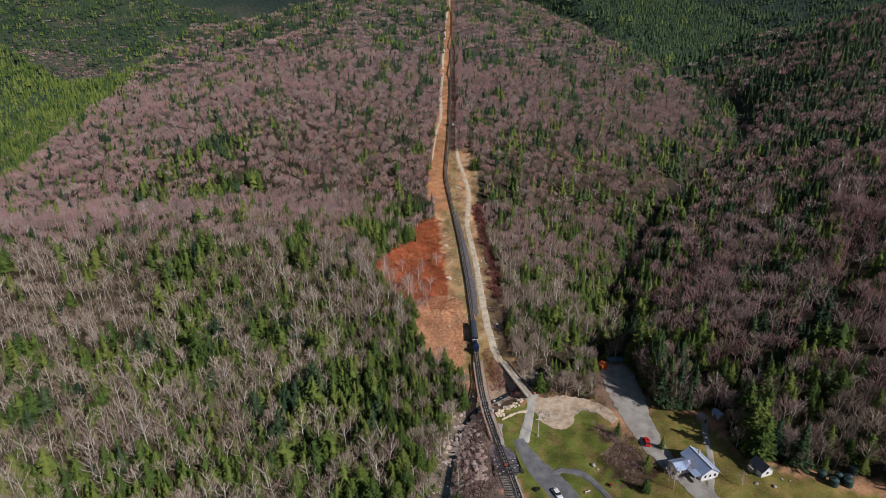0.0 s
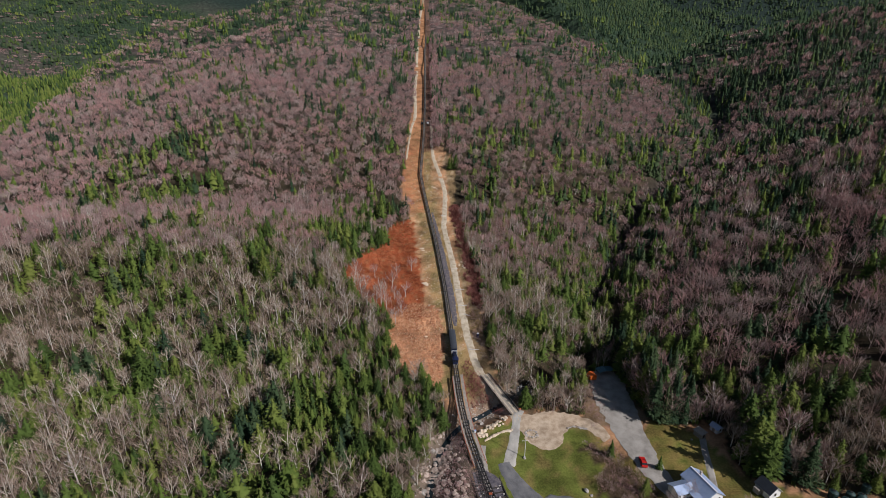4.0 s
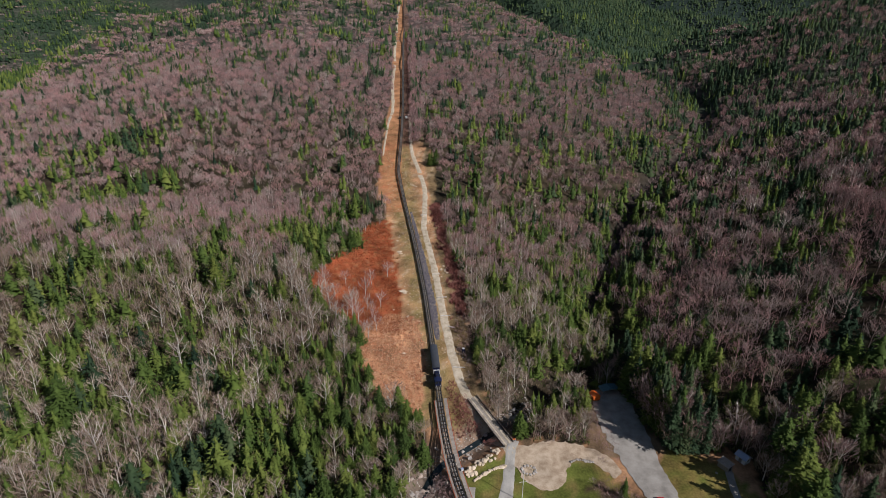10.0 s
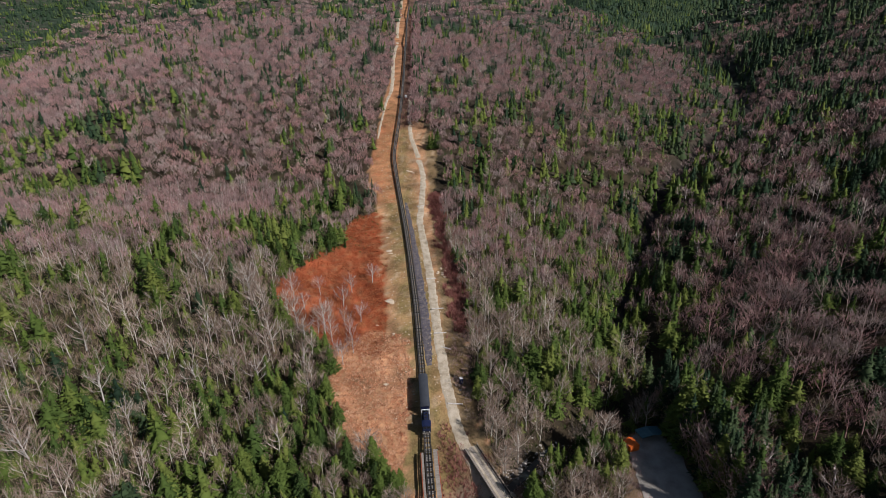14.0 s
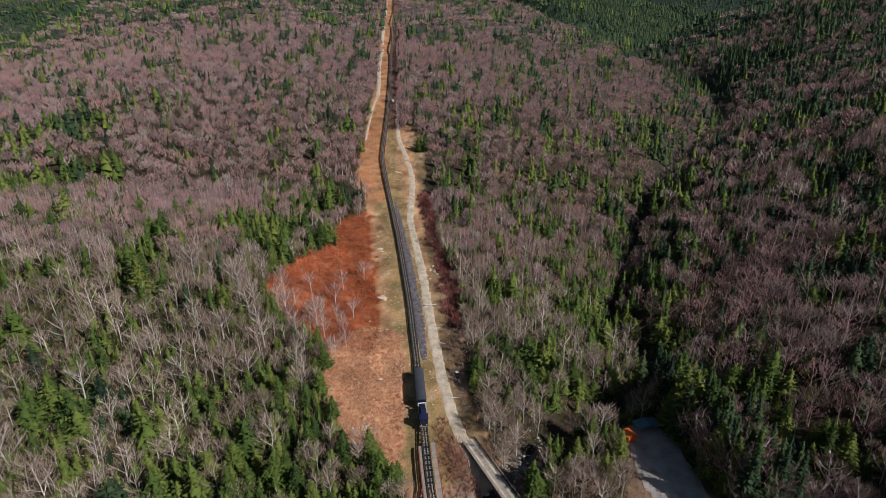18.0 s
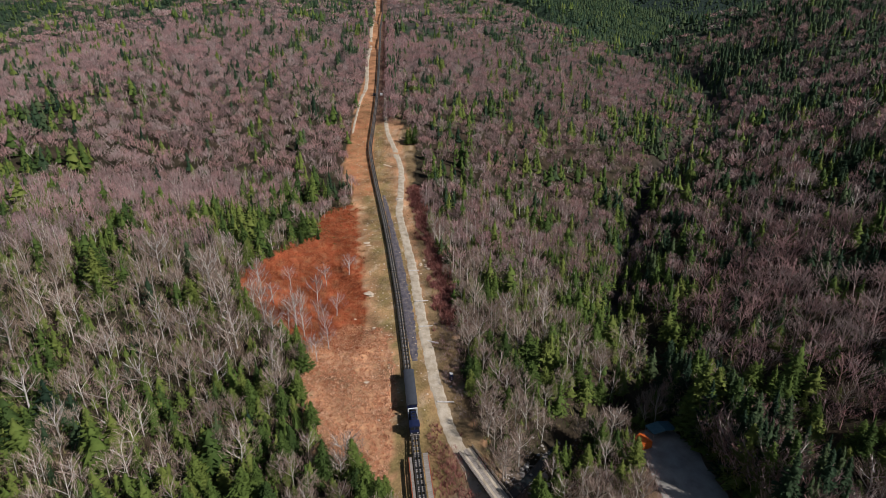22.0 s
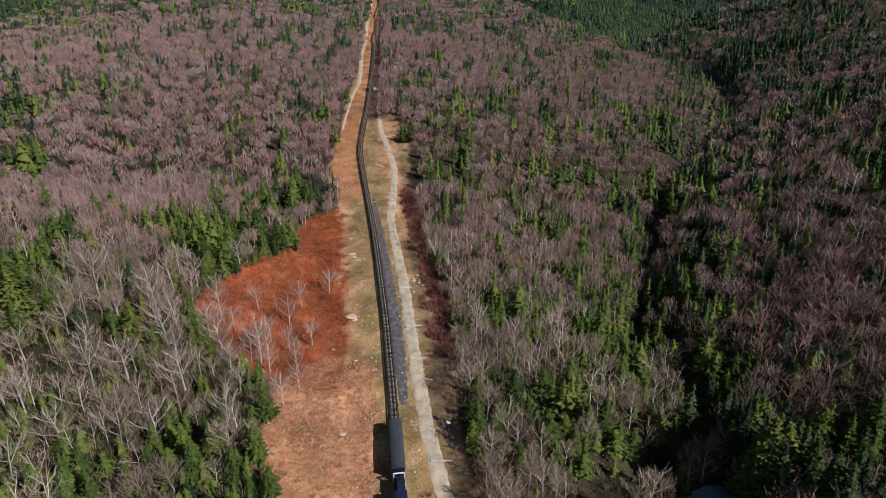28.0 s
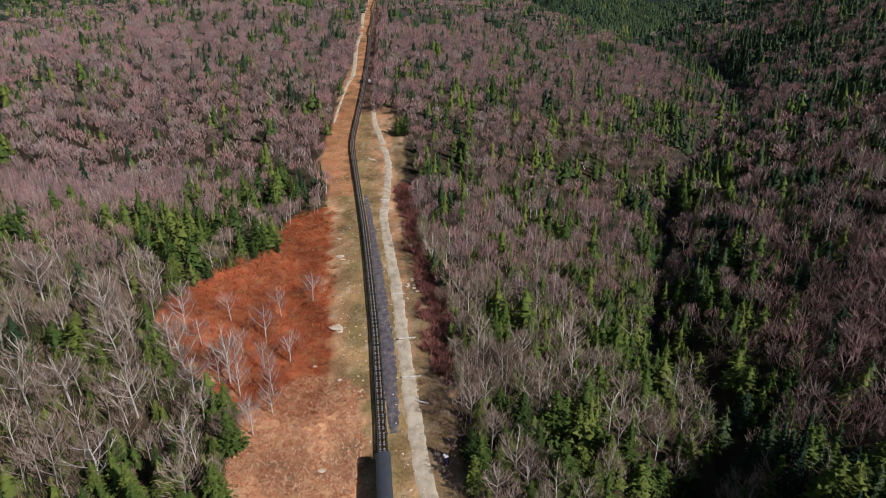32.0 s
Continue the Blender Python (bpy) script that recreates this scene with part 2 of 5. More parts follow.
CREEK = ((200, 247, 287, 349, 393, 450, 517, 620, 800), (92, 95, 118, 158, 186, 246, 325, 372, 415))
RIVER = [(108, 250), (96, 215), (75, 200), (52, 190), (36, 177), (24, 170), (13, 164), (6, 152), (2, 135), (-1, 115), (-6, 80), (-14, 30), (-30, -60)]


def height(x, y):
    x, y = np.asarray(x, float), np.asarray(y, float)
    bed = 0.0 * x * y
    b, g, gz = table(y, *SPUR), table(y, *GULLY_X), table(y, *GULLY_Z)
    w = np.clip((x - 30) / (g - 30), 0, 1)
    late = soft(y, 620, 900)
    w = w * w * (3 - 2 * w) * (1 - late) + w**2.6 * late
    z = b * (1 - w) + gz * w
    d = np.maximum(x - g, 0)
    hill = 0.40 * d + 0.10 * np.minimum(d, 90) * soft(y, 480, 600) * (1 - soft(y, 600, 760)) - 0.00006 * np.minimum(d, 1500) ** 2
    crest = 192 + 0.09 * np.maximum(x - 480, 0) - 0.42 * np.maximum(y - 850 - 0.1 * d, 0) - 52 * (1 - soft(d, 20, 190)) * soft(y, 620, 820)
    far = 130 + 0.38 * np.clip(y - 900, -300, 1400) - 0.30 * (x - 365) - 0.06 * np.maximum(x - 560 - 0.1 * (y - 1200), 0) - 0.5 * np.clip(y - 2300, 0, 400)
    far = np.maximum(far, 0.5 * (y - 1950) + 0.15 * (x - 900))
    far = far - 500 * (1 - soft(y, 780, 900))
    low = z - soft(d, 0, 160) * np.maximum(z - 110, 0) * soft(y, 850, 960)
    z = np.where(d > 0, np.maximum(np.minimum(low + hill, np.maximum(crest, low)), np.minimum(far, z + 0.9 * d)), z)
    z = z - 8 * np.exp(-((x - table(y, *CREEK)) / 8) ** 2) * soft(y, 215, 270) * (1 - soft(y, 640, 800))
    l = np.maximum(-x - 8, 0)
    z = z + np.where(y > 0, 1, 0) * 11 * soft(l, 0, 45) * soft(y, 205, 245) * (1 - soft(y, 270, 340))
    z = z + 0.05 * np.minimum(l, 150) * soft(y, 180, 300)
    z = z - 0.16 * np.clip(l - 200, 0, 260) * soft(y, 150, 400)
    e = table(y, (0, 450, 650, 1300, 3500), (310, 385, 440, 570, 1500))
    z = z - 0.5 * np.clip(l - e, 0, 130) * soft(y, 150, 450) + 0.5 * np.maximum(l - e - 230, 0)
    behind = y - table(x, (-900, -780, -700, -650, -520, -450, -390, -310, -200, 0), (1030, 1010, 1010, 1110, 1180, 1240, 1295, 1330, 1430, 2200))
    slope = np.maximum(40 + 0.40 * (y - 1300) + 0.22 * (-x - 600), 0.5 * (y - 2300) - 0.2 * (x + 700))
    z = np.where((x < 0) & (behind > 0), np.maximum(z - 0.9 * np.clip(behind, 0, 260), np.minimum(slope, z + 200)), z)
    for (x0, y0), (x1, y1) in zip(RIVER, RIVER[1:]):
        dx, dy = x1 - x0, y1 - y0
        q = np.clip(((x - x0) * dx + (y - y0) * dy) / (dx * dx + dy * dy), 0, 1)
        r = np.hypot(x - x0 - q * dx, y - y0 - q * dy)
        bed = np.minimum(bed, np.clip((r - 1.5) / 8, 0, 1) - 1)
    return z + 4.5 * bed * soft(-np.abs(x), -115, -95)


def h1(x, y):
    return float(height(x, y))


def along(points, step):
    """Points at even steps on a smooth line through the given ones."""
    p = np.array(points, float)
    s = np.r_[0, np.cumsum(np.hypot(*np.diff(p, axis=0).T))]
    t = np.arange(0, s[-1], step)
    fine = np.stack([np.interp(t, s, p[:, k]) for k in (0, 1)], 1)
    w = max(1, int(6 / step))
    if len(fine) > 4 * w:
        k = np.ones(2 * w + 1) / (2 * w + 1)
        pad = np.r_[np.repeat(fine[:1], w, 0), fine, np.repeat(fine[-1:], w, 0)]
        sm = np.stack([np.convolve(pad[:, j], k, "valid") for j in (0, 1)], 1)
        sm[:w], sm[-w:] = fine[:w], fine[-w:]
        fine = sm
    return fine


def inside(poly, x, y):
    x, y = np.asarray(x, float), np.asarray(y, float)
    r = np.zeros(x.shape, bool)
    n = len(poly)
    for i in range(n):
        (x0, y0), (x1, y1) = poly[i], poly[(i + 1) % n]
        if y0 == y1:
            continue
        r ^= ((y0 > y) != (y1 > y)) & (x < (x1 - x0) * (y - y0) / (y1 - y0) + x0)
    return r


def near_line(points, x, y):
    """Distance to a line of points."""
    d = np.full(np.shape(x), 1e9)
    for (x0, y0), (x1, y1) in zip(points, points[1:]):
        dx, dy = x1 - x0, y1 - y0
        t = np.clip(((x - x0) * dx + (y - y0) * dy) / (dx * dx + dy * dy), 0, 1)
        d = np.minimum(d, np.hypot(x - x0 - t * dx, y - y0 - t * dy))
    return d


def fuzz(x, y, s, seed=0):
    """A cheap smooth noise between -1 and 1, s metres a wave."""
    r = np.random.RandomState(seed)
    v = 0
    for k in range(6):
        a, ph, f = r.uniform(0, 6.28), r.uniform(0, 6.28), r.uniform(0.6, 1.7) * 6.28 / s
        v = v + np.sin((x * np.cos(a) + y * np.sin(a)) * f + ph + 1.3 * np.sin((y * np.cos(a) - x * np.sin(a)) * f * 0.7 + ph))
    return v / 3.2


TRACK = [(29, 60), (27, 100), (25, 118), (23, 130), (20.7, 140), (18.2, 150.7), (16.7, 160), (15.7, 172), (15.2, 192), (14.6, 216), (13.5, 245), (11.6, 275), (9.5, 305), (7, 330), (4.5, 357), (2.5, 383), (3.0, 398), (4.7, 428), (6.6, 470), (8.2, 525), (10.3, 633), (13, 777), (17, 900), (20.3, 1100), (22, 1300), (30, 2200)]
TRACK_X = ([p[1] for p in TRACK], [p[0] for p in TRACK])
ROAD = [(13.5, 505), (14, 480), (12.6, 440), (13.5, 416), (17.5, 388), (20, 360), (18.2, 330), (16.3, 311), (18, 290), (19.6, 265), (20.4, 240), (21.3, 220), (22.6, 204), (24.5, 191), (28.8, 179), (33.8, 170), (37.3, 162.5)]
UPPER = [(-9, 415), (-7.5, 450), (-5.5, 485), (-2.4, 506), (-1.2, 542), (-2, 598), (1, 701), (1, 744), (4, 874), (6.5, 998), (17.5, 1255), (24, 1800)]
CLEAR = [(6, 60), (5, 95), (5, 125), (7, 150), (10, 166), (7, 181), (-6, 188), (-15, 209), (-15, 223), (-32, 236), (-38, 246), (-30, 268), (-18, 285), (-19, 305), (-12, 313), (-5, 321), (-7, 340), (-12, 350), (-11, 388), (-9, 431), (-7, 480), (-6.5, 495), (-4, 535), (-1, 640), (-2, 720), (2, 860), (5, 1000), (12, 1255), (18, 2200), (40, 2200), (31, 1250), (27, 1000), (22.5, 783), (18.5, 600), (17, 500), (18, 455), (25, 425), (31, 410), (28, 368), (24, 330), (28, 292), (30, 262), (30, 233), (30, 210), (29, 195), (35, 179), (41, 168), (52, 166), (62, 163), (66, 172), (71, 188), (86, 195), (87, 172), (86, 158), (97, 155), (108, 156), (109, 149), (103, 138), (104, 128), (120, 123), (135, 117), (150, 100), (150, 60)]
RED = [(-38.5, 244), (-37, 253), (-32, 264), (-26, 279), (-21, 288), (-20, 301), (-15, 316), (-7, 322), (-2.4, 312), (-2, 289), (0.4, 262), (2.9, 244), (3, 232), (1.5, 222), (-4, 221), (-10.4, 223.4), (-16, 227), (-22, 231), (-36, 240)]
SCRUB = [(-15, 224), (-15, 208), (-6, 187), (9, 180), (11.5, 200), (10, 230), (-3, 233)]
LAWN = [(30, 60), (29, 100), (27, 120), (25, 132), (22, 141), (19, 153), (22, 160), (33, 163), (52, 159), (62, 157), (66, 150), (70, 140), (86, 160), (98, 152), (104, 126), (138, 109), (150, 60)]


# ---- ground ----
def grades(lo, a, b, hi, step, grow):
    v = list(np.arange(a, b, step))
    s = step
    while v[-1] < hi:
        s *= grow
        v.append(v[-1] + s)
    s, w = step, [a]
    while w[-1] > lo:
        s *= grow
        w.append(w[-1] - s)
    return np.array(w[:0:-1] + v)


def sheet_mesh(name, xs, ys, zs, mat):
    nx, ny = len(xs), len(ys)
    X, Y = np.meshgrid(xs, ys)
    co = np.stack([X, Y, zs], -1).reshape(-1, 3)
    i = (np.arange(ny - 1)[:, None] * nx + np.arange(nx - 1)[None]).ravel()
    quads = np.stack([i, i + 1, i + nx + 1, i + nx], 1)
    me = bpy.data.meshes.new(name)
    me.from_pydata(co.tolist(), [], quads.tolist())
    me.materials.append(mat)
    me.shade_smooth()
    return me


GROVES = [(-141, 346, 20), (-168, 334, 16), (-191, 422, 24), (-36, 264, 11), (-46, 278, 14), (-37, 442, 14), (103, 370, 13), (212, 443, 22), (140, 343, 12), (234, 293, 12), (78, 313, 9), (152, 370, 12), (-82, 198, 10), (-23, 192, 13), (-212, 349, 22), (-131, 237, 13), (-151, 188, 13), (-34, 167, 14), (-24, 330, 13), (50, 355, 10), (363, 627, 32), (310, 398, 18), (195, 252, 11), (226, 486, 24), (-119, 209, 11), (-184, 237, 11), (-78, 251, 9), (-83, 257, 8), (-212, 393, 16), (184, 231, 9), (158, 174, 10), (105, 200, 9), (75, 242, 8), (82, 237, 9), (49, 246, 7), (126, 438, 14), (175, 374, 14), (279, 523, 18), (39, 216, 6), (-81, 204, 9), (-156, 361, 14), (35, 437, 6)]


def evergreen(x, y):
    """The share of conifers."""
    w = np.minimum(y, 550) + 0.3 * np.clip(y - 550, 0, 300) + 0.15 * np.maximum(y - 850, 0)
    v = 0.04 + 0.80 * soft(0.5 * fuzz(x, w, 80, 21) + 0.75 * fuzz(x, w, 26, 22) + 0.15 * fuzz(x, w, 11, 24), 0.16, 0.48)
    for cx, cy, cr in GROVES:
        v = v + 0.75 * np.exp(-(((x - cx) / cr) ** 2 + ((y - cy) / cr) ** 2) ** 2)
    v = v + 0.35 * np.exp(-(((x + 45) / 22) ** 2 + ((y - 297) / 26) ** 2)) + 0.45 * np.exp(-(((x + 14) / 20) ** 2 + ((y - 160) / 22) ** 2))
    v = v + 0.30 * np.exp(-(((x + 75) / 45) ** 2 + ((y - 140) / 30) ** 2)) + 0.25 * np.exp(-((near_line(list(zip(GULLY_X[1], GULLY_X[0])), x, y) / 28) ** 2))
    v = v - 0.30 * np.exp(-(((x + 90) / 70) ** 2 + ((y - 370) / 60) ** 2)) + 0.08 * np.exp(-((((x + 55) / 60) ** 2 + ((y - 185) / 60) ** 2) ** 2))
    band = np.exp(-(((x - table(y, (700, 850, 1100, 1280, 1700, 3000), (350, 425, 540, 535, 560, 600))) / table(y, (700, 850, 1700), (15, 30, 75))) ** 2)) * soft(y, 750, 900)
    hill = soft(x - table(y, *GULLY_X), 10, 60)
    v = v + 0.75 * soft(x - table(y, *GULLY_X), 0, 30) * soft(y, 860, 920) * (1 - soft(x - 0.5 * y, 40, 160)) - 0.5 * soft(x - 0.5 * y, 60, 200) * soft(y, 1150, 1300) * (1 - soft(y, 2100, 2300)) + 0.9 * soft(y, 2250, 2400) + 0.5 * soft(-x, 100, 300) * soft(y, 1350, 1500)
    v = v + 0.15 * hill * soft(y, 430, 560) + 0.06 * soft(x, 35, 60) * (1 - hill) * soft(y, 195, 230) * (1 - soft(y, 420, 560)) + 0.05 * soft(x, 40, 55) * soft(y, 172, 195) * (1 - soft(y, 250, 290))
    v = v + 0.10 * soft(x, 40, 120) * soft(y, 330, 450)
    v = v + 0.30 * hill * soft(y, 230, 330) + 0.75 * soft(-x - 0.25 * y, 260, 340) * (1 - soft(y, 950, 1150)) + 0.8 * band + 0.9 * soft(x - 0.18 * y, 480, 560) * soft(y, 1000, 1150) - 0.25 * soft(x, 0, 60) * soft(y, 900, 1000) + 0.55 * soft(0.6 * fuzz(x, y, 210, 71) + 0.5 * fuzz(x, y, 90, 72), -0.3, 0.3) * soft(y, 900, 1150) + 0.15 * soft(y, 600, 900)
    return v


XS, YS = grades(-2600, -52, 136, 2600, 1.8, 1.08), grades(-420, 90, 330, 3900, 1.8, 1.055)
GX, GY = np.meshgrid(XS, YS)
GZ = height(GX, GY) + 0.25 * fuzz(GX, GY, 14, 3) * soft(near_line(TRACK, GX, GY), 2, 8) + 7 * fuzz(GX, GY, 260, 5) * soft(np.hypot(GX, GY), 450, 900) + 38 * fuzz(GX, GY, 620, 6) * soft(GY, 2150, 2500)
g_me = sheet_mesh("ground", XS, YS, GZ, M_GROUND)
cov = np.zeros((*GX.shape, 4))
cov[..., 3] = 1


def lay(mask, colour):
    m = np.clip(mask, 0, 1)[..., None]
    cov[..., :3] = cov[..., :3] * (1 - m) + np.array(colour) * m


one = np.ones(GX.shape)
wob = 1.6 * fuzz(GX, GY, 6, 7) + 1.0 * fuzz(GX, GY, 2.7, 8)
lay(one, (0.062, 0.045, 0.03))
lay(0.5 + 0.5 * fuzz(GX, GY, 40, 9), (0.05, 0.047, 0.027))
lay(soft(fuzz(GX, GY, 5, 10), 0.1, 0.8) * 0.6, (0.08, 0.055, 0.035))
lay(inside(CLEAR, GX + wob, GY + wob) * one, (0.45, 0.25, 0.135))
tr = near_line(TRACK, GX, GY)
away = soft(np.hypot(GX, GY), 420, 700) * ~inside(CLEAR, GX, GY)
lay(away, (0.13, 0.096, 0.09))
lay(away * np.clip(evergreen(GX, GY), 0, 1), (0.034, 0.056, 0.034))
# far mountain's haze and shade painted as a dark blue-green ground
lay(soft(GY, 1950, 2150), (0.022, 0.036, 0.03))
lay(inside(CLEAR, GX, GY) * (GY > 175) * (GY < 430) * (1 - soft(tr, 5, 11)) * (0.75 + 0.4 * fuzz(GX, GY, 9, 4)), (0.27, 0.205, 0.085))
lay(inside(CLEAR, GX, GY) * (GY > 175) * (GX > 22) * (GY < 420), (0.25, 0.17, 0.09))
lay(inside(CLEAR, GX, GY) * (GY > 195) * (GY < 420) * soft(fuzz(GX, GY, 5, 17), 0.3, 0.9) * 0.6, (0.52, 0.40, 0.27))
lay(inside(CLEAR, GX, GY) * (GY > 180) * (GY < 480) * (GX < 15) * soft(fuzz(GX, GY, 6, 27), 0.3, 0.8) * 0.6, (0.24, 0.15, 0.075))
lay(inside(CLEAR, GX, GY) * (GY > 330) * (GY < 480) * (GX < 5) * (0.8 + 0.2 * fuzz(GX, GY, 8, 23)), (0.48, 0.225, 0.11))
lay(inside(CLEAR, GX, GY) * (GY > 335) * (GY < 520) * (GX < 4) * soft(fuzz(GX, GY, 12, 29), 0.1, 0.7) * 0.6, (0.40, 0.13, 0.06))
lay(inside(CLEAR, GX, GY) * soft(GY, 420, 450) * (GX < table(GY, *TRACK_X)), (0.40, 0.20, 0.10))
# russet ground right of the trestle, tree shade mixed into its dark colour
lay(inside(CLEAR, GX, GY) * soft(GY, 425, 445) * (GX > table(GY, *TRACK_X)), (0.17, 0.105, 0.075))
lay(inside(RED, GX + wob, GY + wob) * one, (0.33, 0.092, 0.04))
lay(inside(RED, GX, GY) * soft(fuzz(GX, GY, 8, 14), 0.1, 0.8) * 0.8, (0.33, 0.17, 0.085))
lay(inside(RED, GX, GY) * soft(fuzz(GX, GY, 5, 19), 0.4, 0.9) * 0.6, (0.16, 0.07, 0.04))
lay(inside(SCRUB, GX + wob, GY + wob) * one, (0.52, 0.29, 0.155))
lay(inside(SCRUB, GX, GY) * soft(fuzz(GX, GY, 7, 15), 0.2, 0.8) * 0.7, (0.38, 0.2, 0.11))
lay(inside(LAWN, GX + 0.5 * wob, GY + 0.5 * wob) * one, (0.135, 0.155, 0.034))
lay(inside(LAWN, GX, GY) * soft(fuzz(GX, GY, 11, 12), 0.0, 0.8), (0.22, 0.175, 0.06))
lay(inside(LAWN, GX, GY) * soft(GX, 58, 70) * (0.55 + 0.4 * fuzz(GX, GY, 7, 13)), (0.25, 0.18, 0.06))
lay(inside(CLEAR, GX, GY) * (GX > 40) * (GY > 158) * one, (0.2, 0.135, 0.08))
# brown brush ground by the yard, darkened to carry the shadows lying there
lay(inside([(56, 150), (66, 146), (70, 140), (74, 126), (62, 120), (56, 131), (61, 141)], GX + wob, GY + wob) * one, (0.10, 0.07, 0.04))
lay(inside([(4, 100), (24, 100), (20, 138), (16, 160), (8, 164), (2, 130)], GX + wob, GY + wob) * one, (0.13, 0.10, 0.075))
# dark band on the gully floor: its shade put into the ground colour
lay(np.exp(-((GX - table(GY, *CREEK)) / 7) ** 2) * soft(GY, 220, 260) * (1 - soft(GY, 640, 800)), (0.06, 0.05, 0.045))
rv = near_line(RIVER, GX, GY)
lay((1 - soft(rv, 4, 9)) * (GX < 42) * (0.8 + 0.3 * fuzz(GX, GY, 4, 18)), (0.2, 0.155, 0.12))
ca = g_me.attributes.new("cover", "FLOAT_COLOR", "POINT")
ca.data.foreach_set("color", cov.reshape(-1))
tagged(new("ground", g_me), "leaf-strewn mountain slope with straw, red scrub and lawn", "ground", kind="structure")


def surface(x, y):
    """The height of the ground sheet itself."""
    return height(x, y) + 0.25 * fuzz(x, y, 14, 3) * soft(near_line(TRACK, x, y), 2, 8) + 7 * fuzz(x, y, 260, 5) * soft(np.hypot(x, y), 450, 900) + 38 * fuzz(x, y, 620, 6) * soft(y, 2150, 2500)


def s1(x, y):
    return float(surface(np.array(float(x)), np.array(float(y))))


def ribbon(name, points, width, mat, label, category, lift=0.14, step=2.0, rough_edge=0.25, seed=1, top=None):
    p = along(points, step)
    d = np.gradient(p, axis=0)
    d /= np.hypot(*d.T)[:, None]
    side = np.stack([d[:, 1], -d[:, 0]], 1)
    r = np.random.RandomState(seed)
    offs = np.linspace(-1, 1, 7)
    w = np.interp(np.arange(len(p)) * step, [q[0] for q in width], [q[1] for q in width]) if isinstance(width, list) else np.full(len(p), float(width))
    rows = []
    for k, o in enumerate(offs):
        j = (r.uniform(-1, 1, len(p)) * rough_edge if k in (0, 6) else 0)
        q = p + side * ((o * w / 2) + j)[:, None]
        z = surface(q[:, 0], q[:, 1]) + lift - (0.3 if k in (0, 6) else 0) + (0.05 if k in (2, 4) else 0) * -1
        rows.append(np.c_[q, z])
    v = np.stack(rows, 1).reshape(-1, 3)
    n = len(offs)
    i = (np.arange(len(p) - 1)[:, None] * n + np.arange(n - 1)[None]).ravel()
    me = bpy.data.meshes.new(name)
    me.from_pydata(v.tolist(), [], np.stack([i, i + 1, i + n + 1, i + n], 1).tolist())
    me.materials.append(mat)
    me.shade_smooth()
    return tagged(new(name, me), label, category, kind="structure")


ribbon("gravel_road", ROAD, [(0, 2.4), (85, 3.1), (135, 3.8), (285, 4.1), (355, 4.3)], M_GRAVEL, "pale rutted gravel service road beside the railway", "road", rough_edge=0.45, step=1.3)
ribbon("upper_dirt_track", UPPER, [(0, 1.2), (60, 1.8), (100, 3.4), (2000, 5)], M_GRAVEL, "tan dirt track climbing the cleared strip", "road", step=3, lift=0.3)
ribbon("station_ballast", [(22, 152), (20.5, 146), (20.6, 138), (22, 130), (23.6, 120), (25, 108), (27, 90), (28.5, 62)], [(0, 3.2), (14, 5.5), (25, 7.5), (100, 8)], M_LOT, "grey ballast bed under the station tracks", "ballast", lift=0.08, rough_edge=0.5)
ribbon("cinder_strip", [(x + 2.6, y) for x, y in TRACK if 192 < y < 345], [(0, 2), (15, 4.2), (40, 3.6), (60, 3.6), (80, 2.6), (100, 2.4), (125, 1.2)], M_CINDER, "purple-grey cinder bank along the rails", "bank", lift=0.16, rough_edge=0.5, step=0.7)


def patch(name, poly, mat, label, category, lift, step=1.0, edge=0.5, seed=2):
    """A flat cover laid on the ground inside a polygon with a slightly uneven rim."""
    x0, x1 = min(p[0] for p in poly), max(p[0] for p in poly)
    y0, y1 = min(p[1] for p in poly), max(p[1] for p in poly)
    bm = B()
    rim = along(list(poly) + [poly[0]], step)
    rim = rim + edge * np.stack([fuzz(rim[:, 0], rim[:, 1], 5, seed) + 0.4 * fuzz(rim[:, 0], rim[:, 1], 2.2, seed + 3), fuzz(rim[:, 0], rim[:, 1], 5, seed + 1) + 0.4 * fuzz(rim[:, 0], rim[:, 1], 2.2, seed + 4)], 1)
    vs = [bm.verts.new((x, y, 0)) for x, y in rim]
    bm.faces.new(vs)
    for k, (lo, hi) in enumerate(((x0, x1), (y0, y1))):
        for c in np.arange(lo + step, hi, 2.0):
            no = (1, 0, 0) if k == 0 else (0, 1, 0)
            bmesh.ops.bisect_plane(bm, geom=bm.verts[:] + bm.edges[:] + bm.faces[:], plane_co=(c, c, 0), plane_no=no)
    co = np.array([v.co for v in bm.verts])
    z = surface(co[:, 0], co[:, 1]) + lift
    for v, h in zip(bm.verts, z):
        v.co.z = h
    bmesh.ops.recalc_face_normals(bm, faces=bm.faces[:])
    if bm.faces[0].normal.z < 0:
        bmesh.ops.reverse_faces(bm, faces=bm.faces[:])
    return tagged(part(name, bm, mat, smooth=True), label, category, kind="structure")


LOT = [(73, 189), (82, 194), (86, 186), (84.5, 172), (82.5, 160), (81, 152), (80.5, 145), (80, 137), (82, 129), (86, 120), (90, 108), (84, 104), (79, 118), (76, 127), (72.5, 136), (71, 146), (70, 156), (69, 168), (70.5, 180)]
patch("gravel_yard", LOT, M_LOT, "grey gravel parking yard in tree shade", "yard", 0.13)
